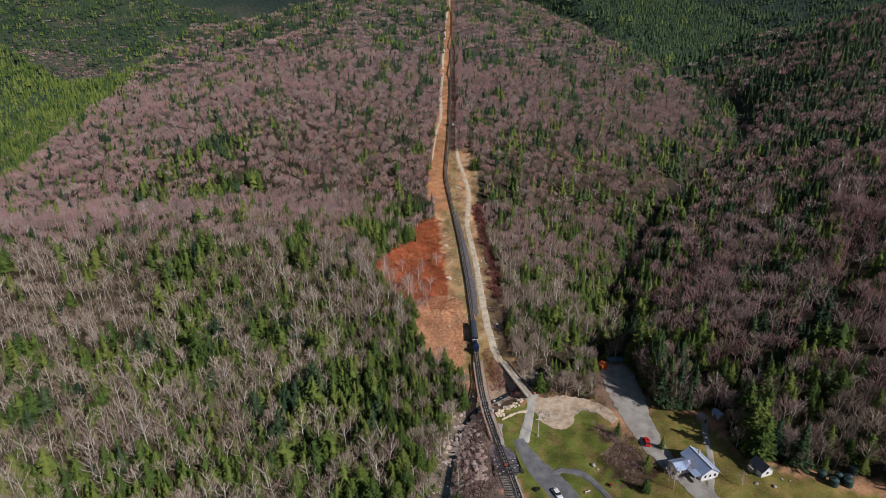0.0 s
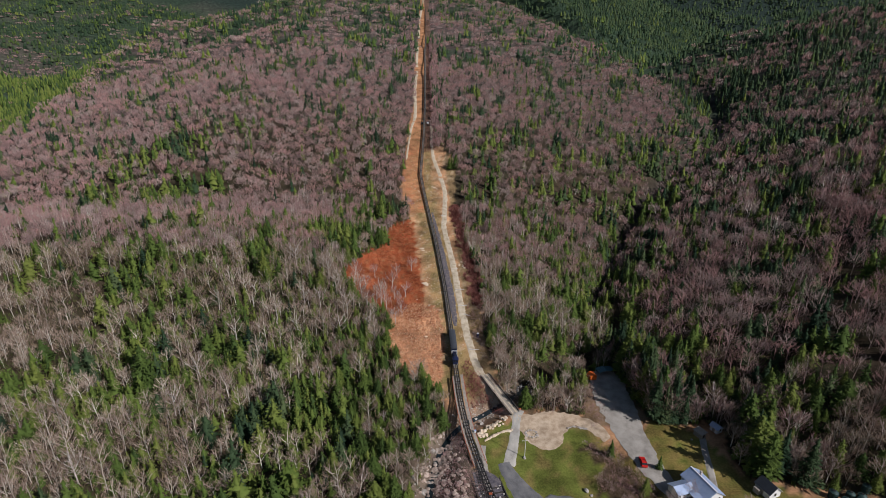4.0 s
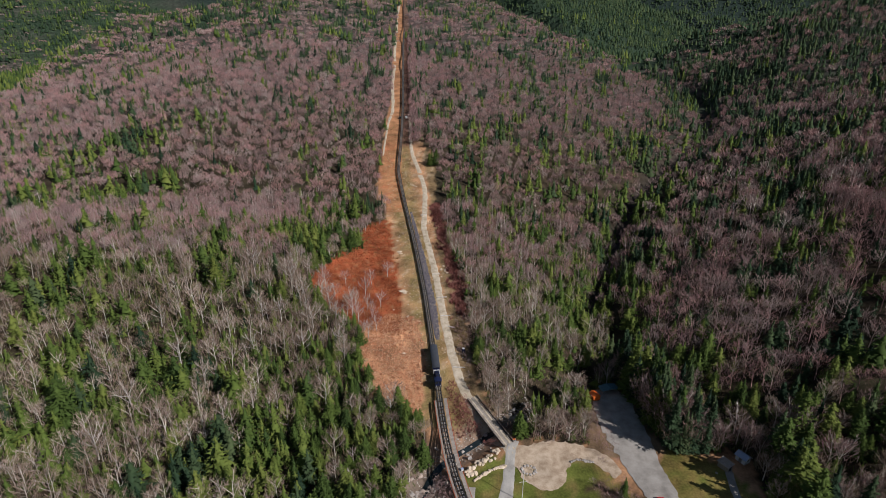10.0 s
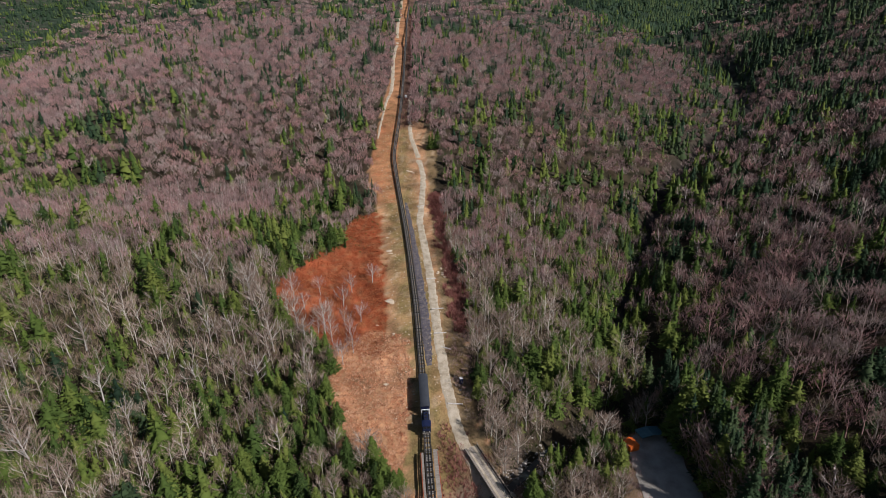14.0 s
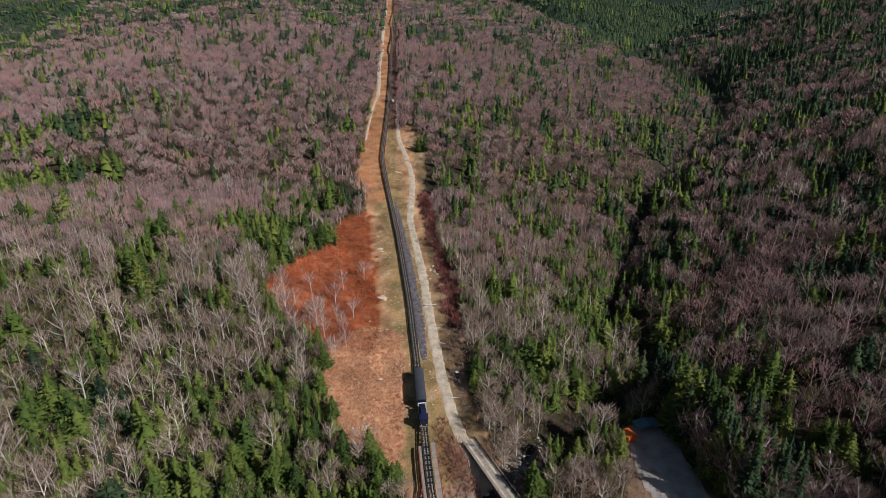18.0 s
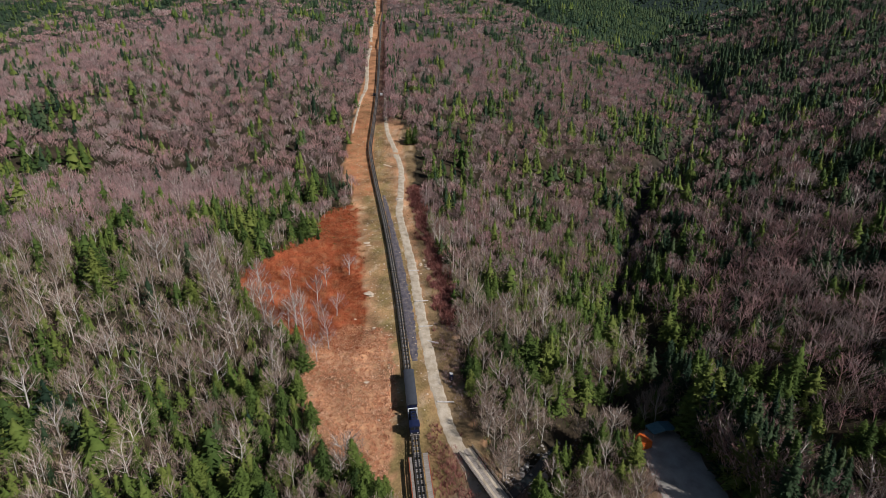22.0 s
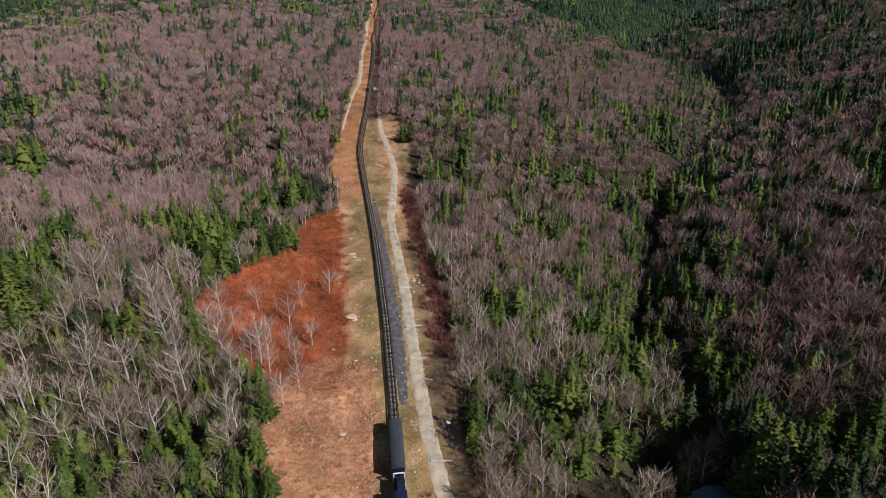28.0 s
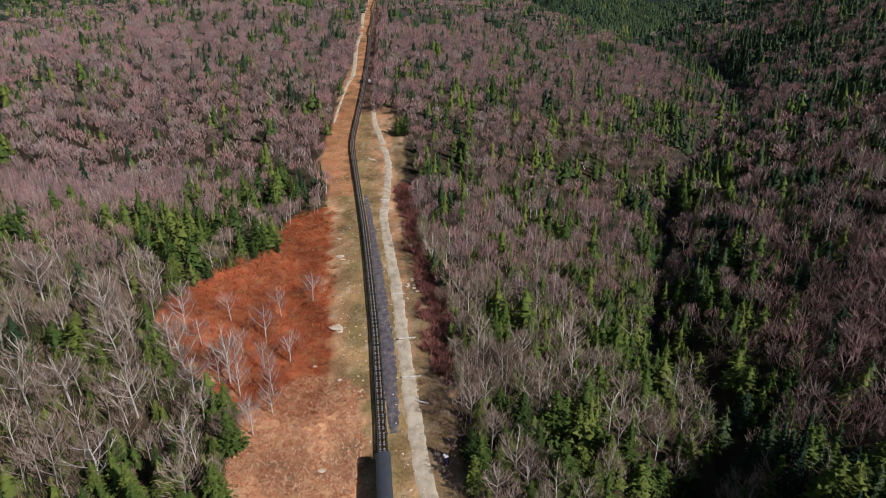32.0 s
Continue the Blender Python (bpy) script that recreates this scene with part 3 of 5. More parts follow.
patch("dirt_apron", [(37, 165), (44, 165.5), (49.6, 167.5), (55, 165.5), (62, 162.8), (66.8, 160), (68.6, 155), (68, 148.5), (65, 148), (64, 155), (61.5, 158), (55.3, 160), (52.2, 158), (52.4, 153), (48.5, 147.6), (41.2, 148.6), (37.3, 152)], M_DIRT, "bare trampled sand between road and lawn", "yard", 0.11)
ribbon("lawn_path", [(38.2, 168), (37, 165), (35.8, 162.5), (35.0, 158), (33.2, 152), (30.8, 146), (29.6, 142.4)], [(0, 4.8), (6, 3.8), (14, 4.0), (25, 5.0)], M_PATH, "worn gravel path across the lawn", "path", lift=0.16)
ribbon("asphalt_drive", [(28.6, 144.5), (29.2, 141), (30.4, 136.5), (33, 131.5), (37, 126), (41.5, 116), (43, 100), (44, 70)], [(0, 4.6), (6, 5.6), (18, 9), (60, 10)], M_PAVE, "grey asphalt station drive", "road", lift=0.26)
ribbon("asphalt_walk", [(37.5, 129), (42, 130.8), (46.5, 130.5), (50.5, 127), (53, 121), (56, 110), (58, 90)], 2.2, M_PAVE, "curved asphalt footpath round the grass", "path", lift=0.32)
ribbon("house_track", [(101, 151), (96, 140), (93, 130), (87, 119), (80, 108), (76, 96)], 2.6, M_LOT, "pale gravel track past the house", "path", lift=0.12)
# stream
_riv = along(RIVER[3:], 2.0)
_bm = B()
_prev = None
for k, (x, y) in enumerate(_riv):
    d = _riv[min(k + 1, len(_riv) - 1)] - _riv[max(k - 1, 0)]
    d = d / np.hypot(*d)
    z = min(s1(x, y), s1(x + d[1], y - d[0])) + 0.35
    row = [_bm.verts.new((x + d[1] * o, y - d[0] * o, z)) for o in (-1.1, 0, 1.1)]
    if _prev:
        for a in (0, 1):
            _bm.faces.new((_prev[a], _prev[a + 1], row[a + 1], row[a]))
    _prev = row
bmesh.ops.recalc_face_normals(_bm, faces=_bm.faces[:])
tagged(part("stream", _bm, M_WATER, smooth=True), "dark shallow mountain stream between boulders", "water", kind="structure")

# ---- railway ----
TP = along(TRACK, 0.5)
DECK = ((0, 60, 140, 152, 175, 195, 215, 330, 420), (0.4, 0.4, 0.4, 1.6, 2.2, 1.4, 1.1, 1.2, 2.4))
_base = np.maximum(table(TP[:, 1], *SPUR), surface(TP[:, 0], TP[:, 1]))
_k = np.ones(41) / 41
TZ = np.convolve(np.r_[np.repeat(_base[0], 20), _base, np.repeat(_base[-1], 20)], _k, "valid") + table(TP[:, 1], *DECK)
TZ = np.maximum(TZ, surface(TP[:, 0], TP[:, 1]) + 0.35)
TZ = np.convolve(np.r_[np.repeat(TZ[0], 10), TZ, np.repeat(TZ[-1], 10)], np.ones(21) / 21, "valid")
T3 = np.c_[TP, TZ]


def on_track(y):
    k = int(np.argmin(np.abs(T3[:, 1] - y)))
    d = Vector(T3[min(k + 4, len(T3) - 1)] - T3[max(k - 4, 0)]).normalized()
    right = d.cross(Vector((0, 0, 1))).normalized()
    up = right.cross(d)
    m = Matrix.Identity(4)
    for j, v in enumerate((right, d, up)):
        m.col[j] = (*v, 0)
    m.translation = T3[k]
    return m


def sweep(bm, pts, across, up, w, h):
    """A bar of section w by h along pts, moved aside and up."""
    d = np.gradient(pts, axis=0)
    d /= np.linalg.norm(d, axis=1)[:, None]
    side = np.stack([d[:, 1], -d[:, 0], 0 * d[:, 0]], 1)
    side /= np.linalg.norm(side, axis=1)[:, None]
    c = pts + side * across
    prev = None
    for q, s in zip(c, side):
        ring = [bm.verts.new((*(q[:2] + s[:2] * a), q[2] + b)) for a, b in ((-w / 2, up), (w / 2, up), (w / 2, up + h), (-w / 2, up + h))]
        if prev:
            for j in range(4):
                bm.faces.new((prev[j], prev[(j + 1) % 4], ring[(j + 1) % 4], ring[j]))
        else:
            bm.faces.new(ring[::-1])
        prev = ring
    bm.faces.new(prev)
    return bm


railway = thing("railway_track", pose(0, 0, 0), "steep single-track cog railway on timber trestle", "railway", kind="structure")
near = T3[::4][(T3[::4, 1] < 520)]
far = T3[::12][(T3[::12, 1] > 515)]
for name, x, z, w, h in (("rail", -0.71, 0.02, 0.12, 0.14), ("rail", 0.71, 0.02, 0.12, 0.14), ("rack_rail", 0.0, 0.02, 0.3, 0.15), ("stringer", -0.62, -0.62, 0.28, 0.42), ("stringer", 0.62, -0.62, 0.28, 0.42)):
    mt = M_BLACK if "rail" in name else M_TIE
    part(name, sweep(B(), near, x, z, w, h), mt, railway)
    part("far_" + name, sweep(B(), far, x, z, w * 1.6, h), mt, railway)
# guard timbers at the ends of the ties
for x in (-0.92, 0.92):
    part("guard_timber", sweep(B(), near, x, 0.0, 0.2, 0.1), M_TIE, railway, "dark creosoted guard timber")
_bm = box(B(), 0, 0, -0.2, 2.05, 0.24, 0.2)
tie_me = bpy.data.meshes.new("tie")
_bm.to_mesh(tie_me)
_bm.free()
tie_me.materials.append(M_TIEPALE)
ties = [on_track(y) for y in np.arange(184, 400, 0.72)][:300]
for m in ties:
    o = new("tie", tie_me)
    o.matrix_basis = m
    o.parent = railway
_bm = B()
for y in [*np.arange(80, 184, 0.72), *np.arange(400, 900, 0.9)]:
    bmesh.ops.create_cube(_bm, size=1, matrix=on_track(y) @ Matrix.Translation((0, 0, -0.1)) @ Matrix.Diagonal((2.05, 0.24, 0.2, 1)))
tagged(part("tie_rows", _bm, M_TIEPALE, railway), kind="stuff")
# trestle bents
_bm = B()
for x in (-0.75, 0.75):
    box(_bm, x, 0, -7.6, 0.3, 0.3, 7.0)
box(_bm, 0, 0, -0.85, 2.4, 0.3, 0.25)
bent_me = bpy.data.meshes.new("bent")
_bm.to_mesh(bent_me)
_bm.free()
bent_me.materials.append(M_TIE)
for y in [*np.arange(90, 420, 4.2), *np.arange(424, 700, 6.3)]:
    o = new("trestle_bent", bent_me)
    q = on_track(y)
    o.matrix_basis = Matrix.Translation(q.translation) @ Matrix.Rotation(math.atan2(-q[0][1], q[1][1]), 4, "Z")
    o.parent = railway
# siding with its switch
SIDING = [(18.9, 148), (19.3, 141), (20.2, 133), (21.6, 122), (23.2, 110), (25, 96), (28, 62)]
SP = along(SIDING, 1.0)
S3 = np.c_[SP, np.interp(SP[:, 1], T3[:, 1], T3[:, 2])]
siding = thing("railway_siding", pose(0, 0, 0), "second pair of rails leaving the cog line", "railway", kind="structure")
for name, a, w in (("rail", -0.71, 0.12), ("rail", 0.71, 0.12), ("rack_rail", 0.0, 0.16)):
    part(name, sweep(B(), S3, a, 0.03, w, 0.13), M_RAIL, siding)
_bm = B()
for q in S3[6:]:
    box(_bm, q[0], q[1], q[2] - 0.2, 2.4, 0.24, 0.2)
tagged(part("tie_rows", _bm, M_TIE, siding), kind="stuff")
# plank walkway beside the trestle
walkway = thing("trestle_walkway", pose(0, 0, 0), "grey plank walkway with a rusty edge beam", "walkway", kind="structure")
_bm = box(B(), 0, 0, -0.06, 1.25, 0.46, 0.06)
plank_me = bpy.data.meshes.new("plank")
_bm.to_mesh(plank_me)
_bm.free()
plank_me.materials.append(M_WOOD)
for y in np.arange(143, 186, 0.5):
    o = new("plank", plank_me)
    o.matrix_basis = on_track(y) @ Matrix.Translation((2.0, 0, 0.02))
    o.parent = walkway
wk = T3[(T3[:, 1] > 143) & (T3[:, 1] < 186)][::4]
part("edge_beam", sweep(B(), wk, 2.6, -0.35, 0.18, 0.4), M_RUST, walkway, "rusty red edge beam")
part("edge_beam", sweep(B(), wk, -2.05, -0.35, 0.18, 0.4), M_RUST, walkway, "rusty red edge beam")
part("edge_walk", sweep(B(), wk, -1.62, -0.08, 0.6, 0.08), M_WOOD, walkway, "narrow bleached plank walk")
# road bridge over the stream
bridge = thing("road_bridge", pose(0, 0, 0), "narrow timber road bridge with low side rails", "bridge", kind="structure")
b0, b1 = Vector((27.2, 187.0, 5.0)), Vector((36.3, 166.2, 1.6))
bd = (b1 - b0).normalized()
bs = bd.cross(Vector((0, 0, 1))).normalized()
turn = math.atan2(bd.y, bd.x)
bl = (b1 - b0).length
bf = Matrix.Translation(b0) @ bd.to_track_quat("X", "Z").to_matrix().to_4x4()
deck_bm = box(B(), 0, 0, -0.1, 0.44, 4.0, 0.1)
deck_me = bpy.data.meshes.new("deck_plank")
deck_bm.to_mesh(deck_me)
deck_bm.free()
deck_me.materials.append(M_WOOD)
for k in range(int(bl / 0.5)):
    o = new("deck_plank", deck_me)
    o.matrix_basis = bf @ Matrix.Translation((0.25 + k * 0.5, 0, 0))
    o.parent = bridge
for s in (-0.85, 0.85):
    bm = box(B(), bl / 2, s, 0.004, bl, 0.6, 0.05)
    part("runner", bm, M_GRAVEL, bridge, "dusty pale wheel runner").matrix_basis = bf
for s in (-1.95, 1.95):
    bm = box(B(), bl / 2, s, 0.0, bl, 0.22, 0.22)
    part("kerb_timber", bm, M_TIE, bridge).matrix_basis = bf
    bm = box(B(), bl / 2, s, 0.85, bl, 0.12, 0.14)
    part("rail_timber", bm, M_WOOD, bridge).matrix_basis = bf
    for k in range(9):
        part("rail_post", box(B(), 0.4 + k * (bl - 0.8) / 8, s, 0.0, 0.14, 0.14, 0.86), M_WOOD, bridge).matrix_basis = bf
    bm = box(B(), bl / 2, s * 0.8, -0.75, bl, 0.35, 0.64)
    part("girder", bm, M_BLACK, bridge).matrix_basis = bf
for k in (0.3, bl - 0.3):
    bm = box(B(), k, 0, -5.0, 0.8, 4.2, 4.3)
    part("abutment", bm, M_ROCK, bridge).matrix_basis = bf


# ---- train ----
def roof_line(w, h, rise, n=9):
    return [(w * (-1 + 2 * i / (n - 1)), h + rise * (1 - abs(-1 + 2 * i / (n - 1)) ** 2.4)) for i in range(n)]


coach = thing("passenger_coach", on_track(203.4), "navy railway coach with a dark slate roof on cog track", "coach")
W, L = 1.3, 11.4
part("underframe", box(B(), 0, 0, 0.32, 2.2, L - 0.3, 0.35), M_BLACK, coach)
part("body", prism(B(), [(-W, 0.67), (W, 0.67), (W, 3.0), (-W, 3.0)], "y", -L / 2, L / 2), M_NAVY, coach)
part("roof", prism(B(), [(-1.42, 3.0), (1.42, 3.0)] + [(x, z) for x, z in roof_line(1.42, 3.06, 0.42)][::-1], "y", -L / 2 - 0.25, L / 2 + 0.25), M_COACH, coach, smooth=False)
for s in (-1, 1):
    for k in range(9):
        y = -L / 2 + 1.15 + k * (L - 2.3) / 8
        w = part("window", box(B(), s * (W + 0.012), y, 1.65, 0.05, 0.92, 0.95, bevel=0.02), M_GLASS, coach)
        part("sill", box(B(), s * (W + 0.03), y, 1.58, 0.08, 1.0, 0.06), M_WHITE, w)
    part("stripe", box(B(), s * (W + 0.008), 0, 1.28, 0.03, L - 0.1, 0.1), M_WHITE, coach, "white side stripe")
for e in (-1, 1):
    part("end_door", box(B(), 0, e * (L / 2 + 0.01), 0.75, 0.75, 0.06, 2.0, bevel=0.02), M_NAVY, coach)
    part("end_platform", box(B(), 0, e * (L / 2 + 0.3), 0.5, 2.3, 0.6, 0.1), M_BLACK, coach)
    part("end_rail", rod(rod(rod(B(), (-1.1, e * (L / 2 + 0.55), 0.6), (-1.1, e * (L / 2 + 0.55), 1.6), 0.03), (1.1, e * (L / 2 + 0.55), 0.6), (1.1, e * (L / 2 + 0.55), 1.6), 0.03), (-1.1, e * (L / 2 + 0.55), 1.55), (1.1, e * (L / 2 + 0.55), 1.55), 0.03), M_WHITE, coach, "white end railing")
    for y in (-0.8, 0.8):
        for s in (-0.71, 0.71):
            part("wheel", rod(B(), (s - 0.06, e * 3.6 + y, 0.32), (s + 0.06, e * 3.6 + y, 0.32), 0.3, n=16), M_BLACK, coach)

loco = thing("diesel_locomotive", on_track(194.0), "dark navy diesel cog locomotive with white cab frame", "locomotive")
part("frame", box(B(), 0, 0, 0.35, 2.3, 6.6, 0.35, bevel=0.04), M_BLACK, loco)
part("footplate", box(B(), 0, -0.1, 0.7, 2.5, 6.5, 0.06), M_BLACK, loco)
part("hood", box(B(), 0, 0.6, 0.76, 1.35, 3.6, 1.75, bevel=0.12), M_NAVY, loco)
for k in range(3):
    part("hood_vent", box(B(), 0, -0.4 + k * 0.9, 2.51, 0.8, 0.5, 0.08, bevel=0.02), M_BLACK, loco)
part("exhaust_stack", rod(B(), (0.3, 1.6, 2.5), (0.3, 1.6, 3.0), 0.13), M_BLACK, loco)
part("cab", box(B(), 0, -2.05, 0.76, 2.35, 1.7, 2.35, bevel=0.06), M_NAVY, loco)
part("cab_roof", prism(B(), [(-1.3, 3.11), (1.3, 3.11)] + roof_line(1.3, 3.15, 0.22)[::-1], "y", -3.05, -1.05), M_NAVY, loco)
for s in (-0.6, 0.6):
    part("windscreen", box(B(), s, -2.91, 1.9, 0.85, 0.06, 0.85, bevel=0.02), M_GLASS, loco)
for s in (-1, 1):
    part("cab_window", box(B(), s * 1.18, -2.0, 1.9, 0.05, 1.0, 0.8, bevel=0.02), M_GLASS, loco)
    part("handrail", rod(B(), (s * 1.15, -1.0, 1.65), (s * 1.15, 2.9, 1.65), 0.035), M_WHITE, loco, "white handrail")
    for y in (-1.0, 0.9, 2.9):
        part("stanchion", rod(B(), (s * 1.15, y, 0.75), (s * 1.15, y, 1.65), 0.03), M_WHITE, loco)
    part("head_panel", box(B(), s * 1.1, 2.95, 0.76, 0.3, 0.3, 2.0, bevel=0.03), M_WHITE, loco, "white end panel")
    for y in (-1.9, 1.9):
        part("wheel", rod(B(), (s * 0.71 - 0.06, y, 0.35), (s * 0.71 + 0.06, y, 0.35), 0.33, n=16), M_BLACK, loco)
    part("headlamp", rod(B(), (s * 0.75, -3.3, 1.0), (s * 0.75, -3.15, 1.0), 0.12, n=12), M_WHITE, loco)
part("head_beam", box(B(), 0, 2.95, 2.62, 2.5, 0.3, 0.14, bevel=0.03), M_WHITE, loco, "white cross beam")
part("platform", box(B(), 0, -3.2, 0.55, 2.4, 0.6, 0.12), M_WOOD, loco, "pale end platform")

# ---- valley floor ----


def ground_pose(x, y, turn=0.0, up=0.0):
    return pose(x, y, s1(x, y) + up, 0, 0, turn)


def gable(bm, w, l, h, rise, over, thick):
    """Two roof slabs over a block of width w (x) and length l (y)."""
    a, t = w / 2 + over, rise / (w / 2)
    for s in (-1, 1):
        o = [(0, h + rise), (s * a, h + rise - t * a), (s * a, h + rise - t * a + thick), (0, h + rise + thick)]
        prism(bm, o, "y", -l / 2 - over, l / 2 + over)
    return bm


def window_on(parent, x, y, z, w, h, face):
    """A pane with frame and sill in the wall; face is the axis it looks along."""
    sx, sy = (0.1, w) if face == "x" else (w, 0.1)
    win = part("window", box(B(), x, y, z, sx * (1 if face == "y" else 1.2), sy * (1 if face == "x" else 1.2), h), M_WHITE, parent, "white window frame")
    part("pane", box(B(), x, y, z + 0.1, sx * 1.5 if face == "x" else w - 0.2, sy * 1.5 if face == "y" else w - 0.2, h - 0.2), M_GLASS, win)
    part("sill", box(B(), x, y, z - 0.06, sx + 0.12, sy + 0.12, 0.06), M_WHITE, win)


house = thing("house", ground_pose(86.7, 126.4, 13, -0.1) @ Matrix.Diagonal((0.86, 0.84, 0.95, 1)), "grey-white house with a pale blue sheet-metal roof", "house")
part("foundation", box(B(), 0, 0, -1.5, 8.0, 12.0, 1.9), M_ROCK, house)
part("wall", prism(B(), [(-3.8, 0.4), (3.8, 0.4), (3.8, 3.0), (0, 5.2), (-3.8, 3.0)], "y", -5.8, 5.8), M_WHITE, house)
part("roof", gable(B(), 7.6, 11.6, 3.05, 2.2, 0.5, 0.14), M_ROOF, house)
part("ridge_cap", box(B(), 0, 0, 5.38, 0.5, 12.6, 0.08), M_WHITE, house)
for k in range(13):
    for s in (-1, 1):
        y = -6 + k
        part("roof_seam", rod(B(), (s * 0.2, y, 5.32), (s * 4.2, y, 3.0), 0.035, n=4), M_ROOF, house)
part("wing_wall", prism(B(), [(-0.9, 0.2), (4.1, 0.2), (4.1, 2.4), (1.6, 3.5), (-0.9, 2.4)], "x", -10.8, -3.9), M_WHITE, house)
for s in (-1, 1):
    part("wing_roof", prism(B(), [(1.6, 3.52), (1.6 + s * 3.0, 2.2), (1.6 + s * 3.0, 2.34), (1.6, 3.66)], "x", -11.2, -3.6), M_ROOF, house, "pale metal wing roof")
for k in range(4):
    window_on(house, -10.0 + 1.7 * k, -0.93, 1.0, 0.9, 1.0, "y")
part("porch_deck", box(B(), -5.2, -3.4, 0.1, 2.8, 4.6, 0.25), M_WOOD, house)
for q in ((-6.4, -5.5), (-6.4, -1.3)):
    part("porch_post", box(B(), *q, 0.35, 0.16, 0.16, 2.2), M_WHITE, house)
part("porch_roof", prism(B(), [(-6.8, 2.45), (-3.6, 3.0), (-3.6, 3.12), (-6.8, 2.57)], "y", -5.8, -1.0), M_ROOF, house)
part("chimney", box(B(), 1.2, 2.5, 4.0, 0.7, 0.7, 2.2, bevel=0.03), M_ROCK, house)
for x in (-2.1, 0, 2.1):
    window_on(house, x, -5.83, 1.3, 1.0, 1.3, "y")
for y in (-4, -1.3, 1.5, 4.2):
    window_on(house, 3.83, y, 1.3, 1.0, 1.2, "x")
part("door", box(B(), -3.83, -2.5, 0.4, 0.1, 1.0, 2.05), M_NAVY, house)


def hut(name, x, y, turn, w, l, h, rise, roof, label):
    t = thing(name, ground_pose(x, y, turn, -0.05), label, "cabin")
    part("footing", box(B(), 0, 0, -1.0, w, l, 1.15), M_ROCK, t)
    part("wall", prism(B(), [(-w / 2, 0.15), (w / 2, 0.15), (w / 2, h), (0, h + rise), (-w / 2, h)], "y", -l / 2, l / 2), M_WHITE, t)
    part("roof", gable(B(), w, l, h + 0.03, rise, 0.35, 0.12), roof, t)
    window_on(t, 0, -l / 2 - 0.02, 1.1, 1.0, 1.2, "y")
    part("door", box(B(), -w / 2 - 0.02, 0, 0.2, 0.08, 0.9, 2.0), M_WOOD, t)
    for s in (-1, 1):
        part("barge_board", rod(B(), (0, -l / 2 - 0.36, h + rise + 0.06), (s * (w / 2 + 0.34), -l / 2 - 0.36, h - 0.34 * rise / (w / 2) + 0.06), 0.07, n=4), M_WHITE, t)
    return t


cabin = hut("white_cabin", 105.5, 123.5, 14, 4.4, 4.8, 2.5, 1.9, M_COACH, "small white cabin with a steep dark roof")
part("lean_to", box(B(), -2.9, 1.0, 0.0, 1.2, 1.8, 1.8), M_WOOD, cabin, "weathered lean-to porch")
hut("garden_shed", 106.6, 151.5, 20, 2.6, 3.0, 2.1, 0.9, M_ROOF, "small pale shed under the trees")
shed = thing("tool_shed", ground_pose(99.2, 149.2, 20), "weathered grey timber shed with sloping roof", "shed")
part("wall", box(B(), 0, 0, -0.3, 2.2, 3.2, 2.2), M_WOOD, shed)
part("roof", prism(B(), [(-1.4, 1.8), (1.4, 2.4), (1.4, 2.5), (-1.4, 1.9)], "y", -1.9, 1.9), M_WOOD, shed)
part("door", box(B(), 0, -1.63, 0, 0.8, 0.06, 1.7), M_TIE, shed)

for n, (x, y, r, h) in enumerate(((122.5, 119.5, 1.2, 2.3), (124.0, 116.5, 1.3, 2.4), (127.2, 118.8, 1.1, 2.2), (128.3, 116.2, 1.3, 2.4), (129.8, 117.8, 1.1, 2.2), (132.4, 119.6, 1.1, 2.3))):
    t = thing("water_tank", ground_pose(x, y, 40 * n, -0.15), "dark green plastic water tank beside the woods", "tank", "water tanks")
    part("barrel", rod(B(), (0, 0, 0), (0, 0, h), r, n=28), M_TANK, t)
    part("dome", rod(B(), (0, 0, h), (0, 0, h + 0.4), r * 0.98, r * 0.35, n=28), M_TANK, t)
    part("lid", rod(B(), (0, 0, h + 0.4), (0, 0, h + 0.52), r * 0.3, n=16), M_BLACK, t)
    for z in (0.6, 1.2, 1.8):
        part("hoop", rod(B(), (0, 0, z), (0, 0, z + 0.07), r + 0.03, n=28), M_TANK, t)


def car(name, x, y, turn, paint, label):
    t = thing(name, ground_pose(x, y, turn, 0.14), label, "car")
    part("body", prism(B(), [(-2.2, 0.3), (2.2, 0.3), (2.25, 0.75), (1.9, 0.95), (0.9, 1.0), (-2.1, 1.02), (-2.25, 0.7)], "y", -0.88, 0.88), paint, t)
    part("cabin", prism(B(), [(-1.9, 1.0), (1.0, 1.0), (0.3, 1.5), (-1.5, 1.52)], "y", -0.78, 0.78), M_GLASS, t)
    part("roof", prism(B(), [(-1.5, 1.5), (0.32, 1.48), (0.25, 1.56), (-1.4, 1.58)], "y", -0.76, 0.76), paint, t)
    for a in (-1.35, 1.35):
        for s in (-0.85, 0.85):
            w = part("wheel", rod(B(), (a, s - 0.1, 0.33), (a, s + 0.1, 0.33), 0.33, n=18), M_RUBBER, t)
            part("rim", rod(B(), (a, s - 0.11, 0.33), (a, s + 0.11, 0.33), 0.19, n=12), M_RAIL, w)
    for s in (-0.6, 0.6):
        part("headlight", box(B(), 2.2, s, 0.62, 0.1, 0.35, 0.16), M_WHITE, t)
        part("tail_light", box(B(), -2.22, s, 0.7, 0.08, 0.3, 0.16), M_REDCAR, t)


car("parked_car", 74.4, 139.4, 80, M_REDCAR, "red car parked on the gravel yard")
car("parked_car", 37.6, 120.5, -70, M_WHITE, "white car on the station drive")

